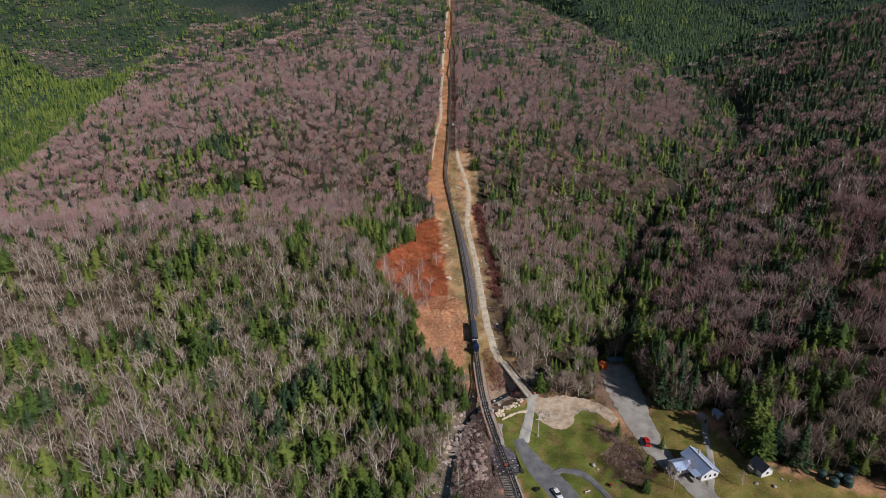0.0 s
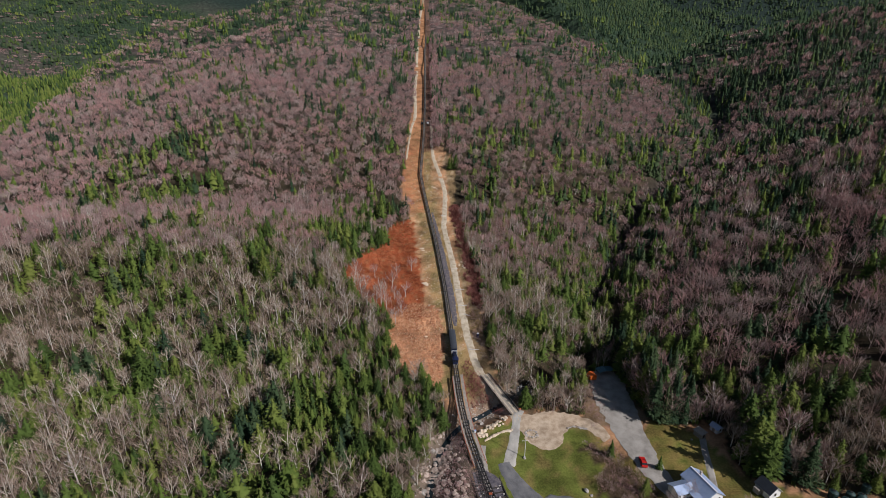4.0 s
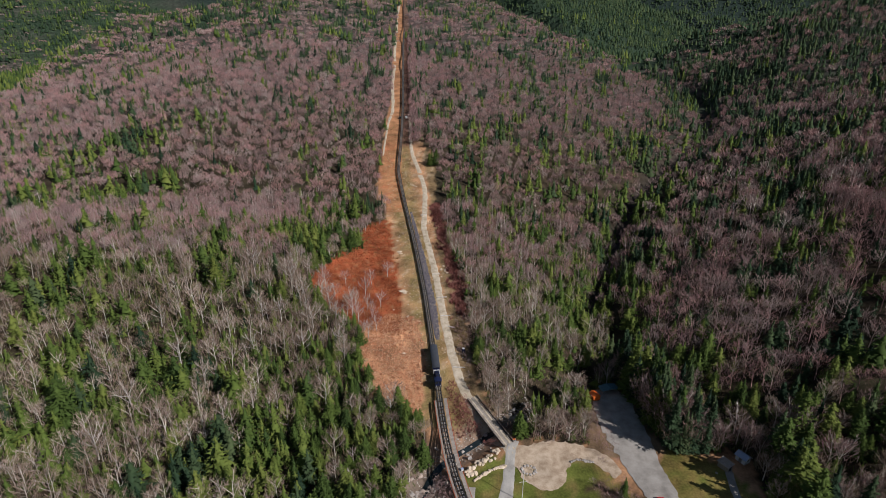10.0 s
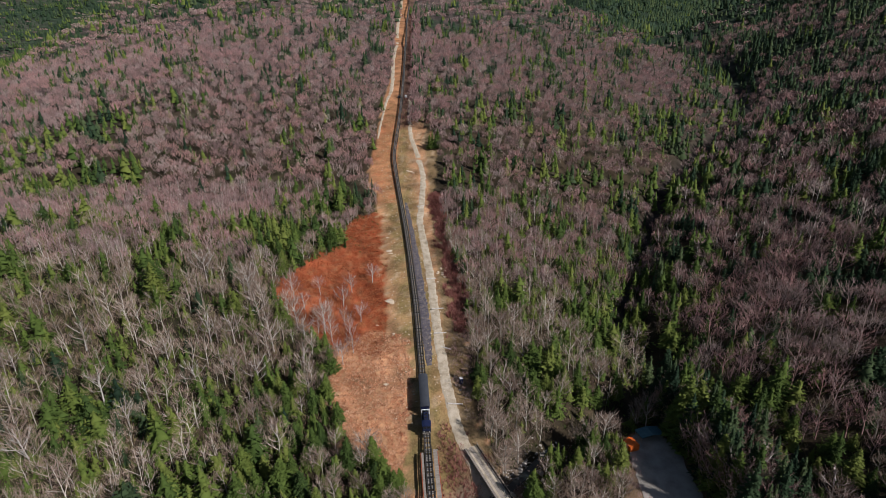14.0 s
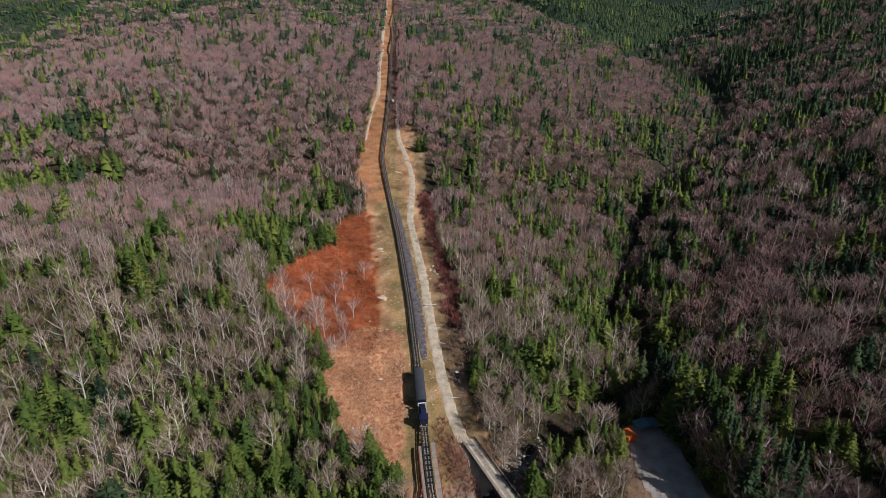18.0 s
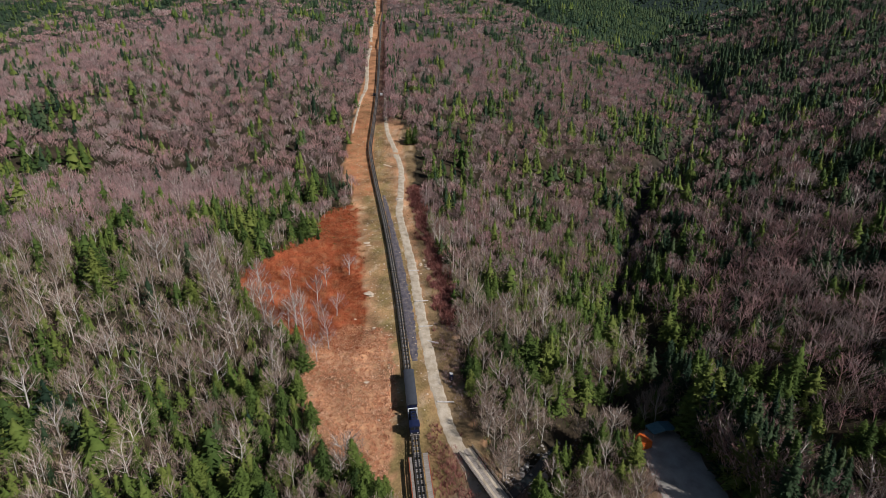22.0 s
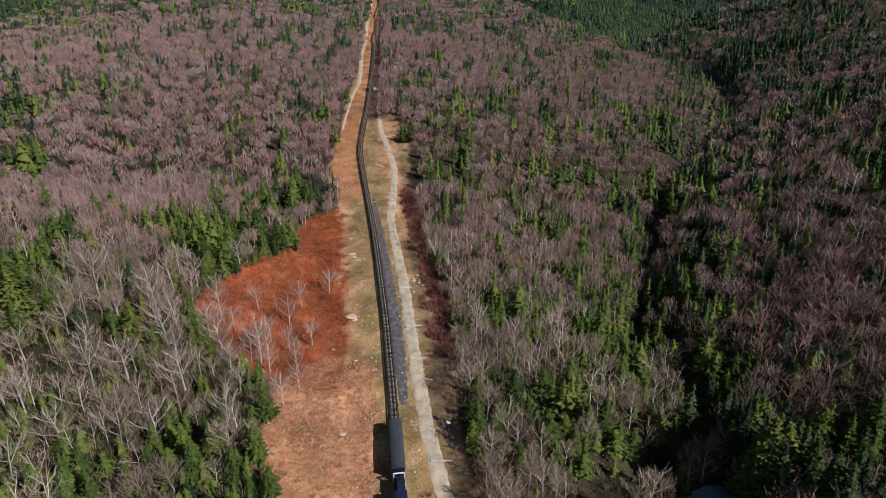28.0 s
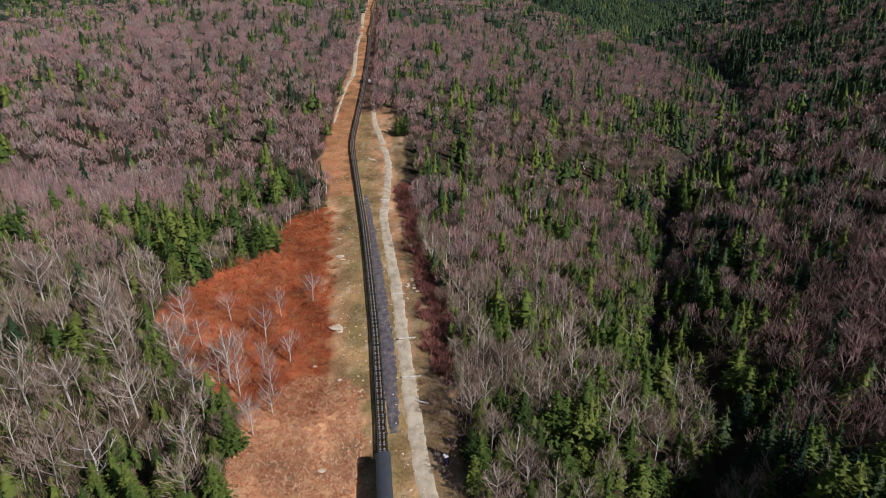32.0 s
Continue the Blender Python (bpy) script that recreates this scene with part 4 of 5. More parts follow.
pole = thing("flagpole", ground_pose(35.8, 146.0), "tall white flagpole on a stone base", "flagpole")
part("base", rod(B(), (0, 0, -0.1), (0, 0, 0.35), 0.6, 0.5, n=12), M_ROCK, pole)
part("pole", rod(B(), (0, 0, 0.3), (0, 0, 10.5), 0.11, 0.06, n=10), M_WHITE, pole)
part("finial", rod(B(), (0, 0, 10.5), (0, 0, 10.7), 0.12, n=10), M_RAIL, pole)
part("yard_arm", rod(B(), (-1.2, 0, 7.4), (1.2, 0, 7.4), 0.05, n=8), M_WHITE, pole)

tent = thing("orange_canopy", ground_pose(72.8, 185.5, 15), "bright orange fabric canopy at the yard's end", "tent")
part("cover", prism(B(), [(-1.6, 0.1), (1.6, 0.1), (1.6, 1.9), (0, 2.7), (-1.6, 1.9)], "y", -1.5, 1.5), M_ORANGE, tent)
for s in (-1.5, 1.5):
    part("pole", rod(B(), (s, -1.55, 0), (s, -1.55, 1.9), 0.04), M_RAIL, tent)
tarp = thing("storage_shelter", ground_pose(80.0, 189.5, 8), "low shelter under a blue-green tarpaulin", "shelter")
part("cover", prism(B(), [(-3.6, 1.7), (0, 2.3), (3.6, 1.7), (3.6, 1.85), (0, 2.45), (-3.6, 1.85)], "y", -1.8, 1.8), M_TARP, tarp)
for q in ((-3.4, -1.6), (3.4, -1.6), (-3.4, 1.6), (3.4, 1.6)):
    part("post", box(B(), *q, -0.3, 0.12, 0.12, 2.1), M_WOOD, tarp)

cone = thing("orange_barrier", ground_pose(38.4, 167.6, 10), "small orange barrier at the bridge end", "barrier")
part("board", box(B(), 0, 0, 0.5, 1.1, 0.08, 0.5, bevel=0.02), M_ORANGE, cone)
for s in (-0.4, 0.4):
    part("leg", box(B(), s, 0, 0, 0.06, 0.4, 0.95), M_WHITE, cone)
switch = thing("switch_stand", pose(22.0, 132.5, float(np.interp(132.5, T3[:, 1], T3[:, 2]))), "rust-red switch machine between the rails", "switch")
part("housing", box(B(), 0, 0, 0, 1.2, 0.7, 0.5, bevel=0.06), M_RUST, switch)
part("lever", rod(B(), (0.3, 0, 0.4), (0.5, 0.1, 1.3), 0.04), M_RUST, switch)
part("rod", box(B(), -0.9, 0, 0.02, 1.6, 0.1, 0.08), M_RAIL, switch)
cart = thing("hand_cart", ground_pose(31.3, 122.3, 30, 0.15), "small dark cart on the drive", "cart")
part("tray", box(B(), 0, 0, 0.45, 1.8, 0.9, 0.4, bevel=0.03), M_BLACK, cart)
for q in ((-0.6, -0.45), (0.6, -0.45), (-0.6, 0.45), (0.6, 0.45)):
    part("wheel", rod(B(), (q[0], q[1] - 0.06, 0.25), (q[0], q[1] + 0.06, 0.25), 0.25, n=12), M_RUBBER, cart)
part("handle", rod(B(), (0.9, 0, 0.6), (1.7, 0, 1.0), 0.03), M_RAIL, cart)
mower = thing("red_mower", ground_pose(55.8, 122.8, 50), "small red ride-on mower on the grass edge", "mower")
part("hood", box(B(), 0.4, 0, 0.4, 0.9, 0.6, 0.5, bevel=0.08), M_REDCAR, mower)
part("seat", box(B(), -0.4, 0, 0.45, 0.5, 0.5, 0.5, bevel=0.06), M_BLACK, mower)
for q in ((-0.45, -0.4), (-0.45, 0.4), (0.6, -0.35), (0.6, 0.35)):
    part("wheel", rod(B(), (q[0], q[1] - 0.08, 0.25), (q[0], q[1] + 0.08, 0.25), 0.25, n=12), M_RUBBER, mower)
bench = thing("white_bench", ground_pose(47.7, 120.8, 20), "low white bench on the lawn", "bench")
part("seat", box(B(), 0, 0, 0.42, 2.0, 0.4, 0.08), M_WHITE, bench)
for s in (-0.8, 0.8):
    part("leg", box(B(), s, 0, 0, 0.12, 0.36, 0.42), M_WHITE, bench)
cab2 = thing("blue_cabinet", ground_pose(26.8, 208.6, 20), "tall narrow blue cabinet at the road edge", "cabinet")
part("body", box(B(), 0, 0, -0.05, 0.9, 0.9, 2.1, bevel=0.03), M_NAVY, cab2)
part("cap", prism(B(), [(-0.5, 2.05), (0.5, 2.05), (0.4, 2.22), (-0.4, 2.22)], "y", -0.5, 0.5), M_WHITE, cab2, "white domed cap")
part("door", box(B(), 0, -0.46, 0.1, 0.7, 0.04, 1.8), M_NAVY, cab2)
for x, y, nm in ((4.9, 494, "dark"), (10.6, 495, "pale")):
    t = thing("trackside_box", ground_pose(x, y, 5), nm + " equipment box beside the passing loop", "box")
    part("body", box(B(), 0, 0, 0, 2.2, 1.8, 1.9, bevel=0.04), M_BLACK if nm == "dark" else M_WHITE, t)
    part("lid", box(B(), 0, 0, 1.9, 2.4, 2.0, 0.12), M_COACH if nm == "dark" else M_ROOF, t)
for x, y, w, a in ((21.4, 243, 4.4, 2), (21.6, 230.6, 4.4, 0), (22.9, 223.3, 4.2, -28), (24.3, 201.2, 4.6, -8), (17.2, 325.7, 3.6, 14), (19.9, 262, 4.0, 3)):
    t = tagged(part("water_bar", rod(B(), (-w / 2, 0, 0), (w / 2, 0, 0), 0.24, 0.2, n=8), M_BIRCH), "pale log laid across the gravel road", "log", "water bars")
    t.matrix_basis = ground_pose(x, y, a, 0.24)


# ---- boulders ----
def rock_mesh(seed):
    r = random.Random(seed)
    bm = B()
    bmesh.ops.create_icosphere(bm, subdivisions=2, radius=0.5)
    sx, sy, sz = r.uniform(0.8, 1.3), r.uniform(0.7, 1.1), r.uniform(0.5, 0.8)
    cuts = [(Vector((r.uniform(-1, 1), r.uniform(-1, 1), r.uniform(-0.3, 1))).normalized(), r.uniform(0.28, 0.42)) for _ in range(7)]
    for v in bm.verts:
        for n, d in cuts:
            k = v.co.dot(n)
            if k > d:
                v.co -= n * (k - d)
        v.co = Vector((v.co.x * sx, v.co.y * sy, v.co.z * sz)) * r.uniform(0.94, 1.06)
    me = bpy.data.meshes.new("boulder")
    bm.to_mesh(me)
    bm.free()
    me.materials.append(M_ROCK)
    return me


ROCKS = [rock_mesh(i) for i in range(6)]
RR = random.Random(12)


ROCKS_CREAM = [r.copy() for r in ROCKS]
for r in ROCKS_CREAM:
    r.materials[0] = M_LEDGE


def boulder(x, y, s, flat=1.0, label="pale granite boulder lying in the grass", group="boulders"):
    o = new("boulder", RR.choice(ROCKS_CREAM if flat < 0.6 or "quarried" in label or "wall" in label or "riprap" in label else ROCKS))
    o.matrix_basis = ground_pose(x, y, RR.uniform(0, 360), 0.12 * s * flat) @ Matrix.Diagonal((s * RR.uniform(0.85, 1.2), s, s * flat, 1))
    tagged(o, label, "boulder", group)


for k in range(16):
    boulder(24.6 + RR.gauss(0, 1.1), 266 + RR.gauss(0, 3.2), RR.uniform(0.6, 1.4), label="white quarried boulder in a roadside heap", group="roadside heap")
for x, y, s, f in ((3, 249, 3.4, 0.25), (4.2, 247.5, 2.0, 0.25), (2, 284.5, 2.8, 0.25), (2.8, 282.5, 1.8, 0.3), (3.1, 209.5, 1.4, 0.35), (1.0, 296, 1.8, 0.2), (5, 231, 1.3, 0.4), (-1, 236, 1.2, 0.5), (26.4, 206.2, 1.1, 0.8), (12.5, 366, 2.6, 0.4), (14, 364, 2.0, 0.4), (10.8, 367.5, 1.6, 0.5)):
    boulder(x, y, s, f, "flat tan-white rock ledge in the dry grass", "rock ledges")
for x, y, s in ((101, 118.4, 1.5), (106.1, 117, 1.6), (52.8, 131.6, 2.3), (95.5, 147.5, 0.9), (53.8, 129.8, 1.0), (110, 119.5, 0.8), (112, 118.6, 0.7)):
    boulder(x, y, s, 0.9, "grey-white boulder on the lawn", "lawn boulders")
for k in range(15):
    f = k / 14
    boulder(23.2 + 10.2 * f, 154.0 + 4.3 * f + 0.9 * math.sin(f * 3.1), RR.uniform(1.0, 1.7), 0.9, "pale stone in a low retaining wall", "retaining wall stones")
for k in range(10):
    boulder(54.4 + 0.75 * k, 157.6 + 0.6 * math.sin(k * 0.5), RR.uniform(0.7, 1.3), 0.9, "pale stone edging the grass island", "island stones")
for k in range(12):
    a = k / 12 * 6.28
    boulder(40.6 + 2.2 * math.cos(a), 156.5 + 1.6 * math.sin(a), RR.uniform(0.8, 1.3), 0.9, "stone ringing a small planted island", "island stones")
for k in range(34):
    boulder(21 + 11.6 * k / 33, 156.5 + 8.5 * k / 33 + RR.gauss(0, 1.0), RR.uniform(0.8, 1.8), 0.9, "pale riprap stone on the stream bank", "bank riprap")
_rp = along(RIVER[3:11], 0.7)
for k in range(196):
    p = _rp[RR.randrange(len(_rp))]
    o = RR.uniform(0.6, 7.0) * RR.choice((-1, 1))
    x, y = p[0] + o, p[1] + RR.uniform(-3, 3)
    if abs(x - np.interp(y, [q[1] for q in TRACK], [q[0] for q in TRACK])) > 2.2 or y < 160:
        boulder(x, y, RR.choice((0.5, 0.7, 0.9, 1.2, 1.7)), 0.9, "pale water-worn boulder beside the stream", "stream boulders")


def pebbles(name, n, pick, lo, hi, label, mat):
    """Many small stones as one cover."""
    r = np.random.RandomState(9)
    tv, tf = [], []
    bm = B()
    bmesh.ops.create_icosphere(bm, subdivisions=1, radius=0.5)
    v0 = np.array([v.co for v in bm.verts])
    f0 = np.array([[v.index for v in f.verts] for f in bm.faces])
    bm.free()
    for k in range(n):
        x, y = pick(r)
        s = r.uniform(lo, hi)
        tv.append(v0 * (1 + r.uniform(-0.25, 0.25, v0.shape)) * s * np.array((1.2, 1.0, 0.6)) + (x, y, s1(x, y) + 0.1 * s))
        tf.append(f0 + k * len(v0))
    v, f = np.concatenate(tv), np.concatenate(tf)
    me = bpy.data.meshes.new(name)
    me.from_pydata(v.tolist(), [], f.tolist())
    me.materials.append(mat)
    tagged(new(name, me), label, "stones", kind="stuff")


def _by_stream(r):
    p = _rp[r.randint(len(_rp))]
    return p[0] + r.normal(0, 3.2), p[1] + r.uniform(-2, 2)


def _by_rails(r):
    y = r.uniform(195, 420)
    x = np.interp(y, [q[1] for q in TRACK], [q[0] for q in TRACK])
    return x + r.choice((-1, 1)) * r.uniform(2.4, 9), y


def _on_bank(r):
    if r.uniform() < 0.4:
        return r.uniform(5, 15), r.uniform(126, 143)
    f = r.uniform()
    return 1 + 10.5 * f + r.normal(0, 1.7), 141 + 14 * f + r.normal(0, 3.2)


pebbles("bank_riprap", 230, _on_bank, 0.7, 1.9, "pinkish tan riprap boulders on the steep bank", M_RIPRAP)
pebbles("stream_stones", 1500, _by_stream, 0.25, 0.6, "pale cobbles covering the stream bed", M_ROCK)
pebbles("field_stones", 520, _by_rails, 0.15, 0.6, "small pale stones strewn beside the rails", M_LEDGE)

# switch pit at the station end of the trestle
patch("switch_pit", [(17, 141), (25.2, 142), (28, 127.5), (19, 127.5)], M_CINDER, "dark cinder pit under the switch", "pit", 0.2, edge=0.1)
pit = thing("switch_table", pose(22.0, 134.6, s1(22.0, 134.6) + 0.3, 0, 0, 10), "dark timber switch table with pale plates under the rails", "switch")
for sx in (-4.6, 4.6):
    part("side_timber", box(B(), sx, 0, -0.3, 0.35, 13, 0.6, bevel=0.03), M_TIE, pit)
for k in range(7):
    part("cross_timber", box(B(), 0, -6 + k * 2.0, -0.2, 9.0, 0.3, 0.3), M_TIE, pit)
for k in range(14):
    part("tie_plate", box(B(), (-3.6, -2.3, 2.5, 3.7)[k % 4] + 0.25 * math.sin(k * 2.3), -5.6 + k * 0.85, 0.1, 0.6, 0.4, 0.08, bevel=0.02), M_BIRCH, pit, "bleached white plate")
sign = thing("relay_box", on_track(156) @ Matrix.Translation((2.4, 0, 0.05)), "small white relay box on the plank walkway", "box")
part("cabinet", box(B(), 0, 0, 0, 0.7, 0.5, 0.95, bevel=0.04), M_WHITE, sign)
part("lid", box(B(), 0, 0, 0.95, 0.8, 0.6, 0.06), M_ROOF, sign)

# ---- forest ----
def tube(vs, fs, pts, rad, n=3):
    s = len(vs)
    for p, r in zip(pts, rad):
        for k in range(n):
            a = 6.283 * k / n
            vs.append((p[0] + r * math.cos(a), p[1] + r * math.sin(a), p[2]))
    for i in range(len(pts) - 1):
        for k in range(n):
            a, b = s + i * n + k, s + i * n + (k + 1) % n
            fs.append((a, b, b + n))
            fs.append((a, b + n, a + n))


def bare_template(seed, limbs, subs, twigs, tw, sides, H=9.0, crowns=1, long=1.5):
    """Bark and twigs of a leafless broadleaf tree, 9 m high; with several crowns, a clump of them."""
    r = random.Random(seed)
    bv, bf, tv, tf = [], [], [], []
    for c in range(crowns):
        foot = Vector((r.uniform(-5, 5), r.uniform(-5, 5), 0)) if crowns > 1 else Vector((0, 0, 0))
        lean = Vector((r.uniform(-0.08, 0.08), r.uniform(-0.08, 0.08), 1))
        stem = [foot + Vector((0, 0, -0.6))] + [foot + lean * (H * f) + Vector((r.uniform(-1, 1), r.uniform(-1, 1), 0)) * 0.03 * H * f for f in (0.25, 0.5, 0.72, 0.95)]
        if sides:
            tube(bv, bf, stem if sides > 3 else stem[::2], ([0.15, 0.11, 0.08, 0.05, 0.012] if sides > 3 else [0.12, 0.07, 0.012]), sides)
        ends = [(stem[3], stem[4])]
        for i in range(max(limbs, 5)):
            f = 0.22 + 0.5 * (i + r.random()) / max(limbs, 5)
            p = foot + lean * (H * f)
            a = i * 2.4 + r.uniform(-0.5, 0.5)
            out = Vector((math.cos(a), math.sin(a), r.uniform(0.7, 1.5)))
            L = H * (0.50 - 0.36 * (f - 0.22)) * r.uniform(0.75, 1.1)
            q = p + out.normalized() * L * 0.55
            e = q + (out * 0.7 + Vector((0, 0, 0.6))).normalized() * L * 0.5
            if i < limbs:
                tube(bv, bf, [p, q, e], [0.085, 0.055, 0.016] if subs > 2 else [0.05, 0.034, 0.012], 3) if subs > 1 else tube(bv, bf, [p, q.lerp(e, 0.8)], [0.06 if sides else 0.10, 0.025], 3)
            ends += [(q, e), (p.lerp(q, 0.5), q)]
            for k in range(subs):
                s = p.lerp(q, r.uniform(0.4, 1)) if k % 2 else q.lerp(e, r.uniform(0, 0.7))
                g = s + (out + Vector((r.uniform(-1, 1), r.uniform(-1, 1), r.uniform(0.2, 1)))).normalized() * L * r.uniform(0.25, 0.45)
                tube(bv, bf, [s, g], [0.042, 0.012], 3)
                ends.append((s, g))
        R = H * r.uniform(0.33, 0.40)
        domed = twigs if subs == 0 else int(twigs * 0.6)
        lumps = [(r.uniform(0, 6.283), r.uniform(0.25, 0.75), r.uniform(0.08, 0.2)) for _ in range(6)]
        for i in range(domed):
            a, q = r.uniform(0, 6.283), math.sqrt(r.uniform(0.01, 1))
            swell = 1 + sum(h * math.exp(-((math.remainder(a - la, 6.283) / 0.7) ** 2 + ((q - lq) / 0.3) ** 2)) for la, lq, h in lumps) - 0.1
            out = Vector((math.cos(a), math.sin(a), 0)) * q * R * swell
            top = H * (0.50 + 0.46 * math.sqrt(1 - 0.92 * q * q) * swell) * r.uniform(0.72, 1.0)
            e = foot + lean * top + out
            d = Vector((out.x, out.y, 0.35 * H + 0.5 * R)).normalized() + Vector((r.uniform(-0.5, 0.5), r.uniform(-0.5, 0.5), r.uniform(-0.4, 0.3)))
            p = e - d.normalized() * H * (r.uniform(0.10, 0.20) if subs else r.uniform(0.13, 0.26))
            w = (e - p).cross(Vector((r.uniform(-1, 1), r.uniform(-1, 1), r.uniform(-0.3, 0.3)))).normalized() * tw
            n = len(tv)
            tv += [tuple(p + w), tuple(p - w), tuple(e)] if i % 2 else [tuple(p), tuple(e + w), tuple(e - w)]
            tf.append((n, n + 1, n + 2))
        for i in range(twigs - domed):
            a, b = r.choice(ends)
            p = a.lerp(b, r.uniform(0.1, 1.0))
            d = (b - a).normalized() * 0.8 + Vector((r.uniform(-0.9, 0.9), r.uniform(-0.9, 0.9), r.uniform(0.0, 1.1)))
            e = p + d.normalized() * r.uniform(0.5, 1.1) * long
            w = d.cross(Vector((r.uniform(-1, 1), r.uniform(-1, 1), r.uniform(-1, 1)))).normalized() * tw
            n = len(tv)
            tv += [tuple(p + w), tuple(p - w), tuple(e)]
            tf.append((n, n + 1, n + 2))
    return np.array(bv).reshape(-1, 3), np.array(bf, int).reshape(-1, 3), np.array(tv), np.array(tf)


def conifer_template(seed, tiers, spikes, blades, H=10.0, wide=0.21):
    """Trunk and boughs of a conifer: ragged drooping tiers thick with loose sprays."""
    r = random.Random(seed)
    bv, bf, nv, nf = [], [], [], []
    tube(bv, bf, [(0, 0, -0.6), (0, 0, H * 0.97)], [0.16, 0.02], 4)
    belly = r.uniform(0.6, 0.95)
    for k in range(tiers):
        f = (k + 0.3 * r.random()) / tiers
        z = H * (0.08 + 0.92 * f)
        R = H * wide * (1 - f) ** belly + 0.10
        n = len(nv)
        cx, cy = r.uniform(-0.1, 0.1) * R, r.uniform(-0.1, 0.1) * R
        nv.append((cx, cy, min(H * 1.02, z + H * 1.15 / tiers + 0.25 * R)))
        for j in range(spikes):
            a = 6.283 * (j + r.uniform(-0.25, 0.25)) / spikes + k * 1.3
            q = R * (r.uniform(0.55, 0.9) if j % 2 else r.uniform(0.3, 0.5))
            nv.append((cx + q * math.cos(a), cy + q * math.sin(a), z - q * r.uniform(0.0, 0.4)))
        nf += [(n, n + 1 + j, n + 1 + (j + 1) % spikes) for j in range(spikes)]
        lump = [r.uniform(0.75, 1.3) for j in range(5)]
        for j in range(max(2, int(blades * (1.5 - f)))):
            a = r.uniform(0, 6.283)
            d, s = Vector((math.cos(a), math.sin(a), 0)), Vector((-math.sin(a), math.cos(a), 0))
            q = R * r.uniform(0.55, 1.15) * lump[int(a / 1.2567) % 5]
            L = r.uniform(0.6, 1.1) * (0.30 + 0.26 * R) * (1 if blades > 20 else 1.15)
            p = d * max(0.05, q - L) + Vector((0, 0, z + (1 - q / (1.5 * R)) * H / tiers + r.uniform(-0.2, 0.2)))
            t = d * q + Vector((0, 0, p.z + L * r.uniform(-0.45, 0.35)))
            w = s * L * r.uniform(0.3, 0.5) + Vector((0, 0, r.uniform(-0.2, 0.2) * L))
            n = len(nv)
            nv += [tuple(p + w), tuple(p - w), tuple(t)]
            nf.append((n, n + 1, n + 2))
    return np.array(bv), np.array(bf), np.array(nv), np.array(nf)


def conifer_clump(seed, count):
    """Some far spruces as stacked ragged tiers."""
    r = random.Random(seed)
    v, f = [], []
    for c in range(count):
        x, y, s = r.uniform(-5, 5), r.uniform(-5, 5), r.uniform(0.8, 1.25)
        for k in range(2):
            n = len(v)
            v.append((x, y, s * (10 if k else 6.5)))
            for j in range(5):
                a = 1.257 * j + r.uniform(-0.4, 0.4)
                q = s * (1.5 if k else 2.5) * r.uniform(0.7, 1.2)
                v.append((x + q * math.cos(a), y + q * math.sin(a), s * (4.0 if k else 0.8) * r.uniform(0.8, 1.2)))
            f += [(n, n + 1 + j, n + 1 + (j + 1) % 5) for j in range(5)]
    return np.zeros((0, 3)), np.zeros((0, 3), int), np.array(v), np.array(f)


def tri_mesh(name, v, f, mats, index=None, tone=None):
    me = bpy.data.meshes.new(name)
    me.vertices.add(len(v))
    me.vertices.foreach_set("co", np.asarray(v, np.float32).ravel())
    me.loops.add(3 * len(f))
    me.loops.foreach_set("vertex_index", np.asarray(f, np.int32).ravel())
    me.polygons.add(len(f))
    me.polygons.foreach_set("loop_start", np.arange(0, 3 * len(f), 3, dtype=np.int32))
    for m in mats:
        me.materials.append(m)
    if index is not None:
        me.polygons.foreach_set("material_index", np.asarray(index, np.int32))
    if tone is not None:
        a = me.attributes.new("tone", "FLOAT", "POINT")
        a.data.foreach_set("value", np.asarray(tone, np.float32))
    me.update(calc_edges=True)
    return me


def joined(name, templates, pos, size, wide, tone, mats, rng):
    """One mesh of many plants: pos (n, 3), with heights and widths as factors."""
    V, F, I, T, base = [], [], [], [], 0
    which = rng.randint(0, len(templates), len(pos))
    for k, (bv, bf, nv, nf) in enumerate(templates):
        s = which == k
        n = int(s.sum())
        if not n:
            continue
        tv = np.r_[bv, nv] if len(bv) else nv
        tf = np.r_[bf, nf + len(bv)] if len(bf) else nf
        a = rng.uniform(0, 6.283, n)
        c, d = np.cos(a)[:, None], np.sin(a)[:, None]
        x, y = tv[:, 0][None] * wide[s][:, None], tv[:, 1][None] * wide[s][:, None]
        v = np.stack([c * x - d * y, d * x + c * y, tv[:, 2][None] * size[s][:, None]], -1) + pos[s][:, None]
        V.append(v.reshape(-1, 3))
        F.append((tf[None] + base + (np.arange(n) * len(tv))[:, None, None]).reshape(-1, 3))
        I.append(np.tile(np.r_[np.zeros(len(bf)), np.ones(len(nf))], n))
        T.append(np.repeat(tone[s], len(tv)))
        base += n * len(tv)
    return tri_mesh(name, np.concatenate(V), np.concatenate(F), mats, np.concatenate(I), np.concatenate(T))


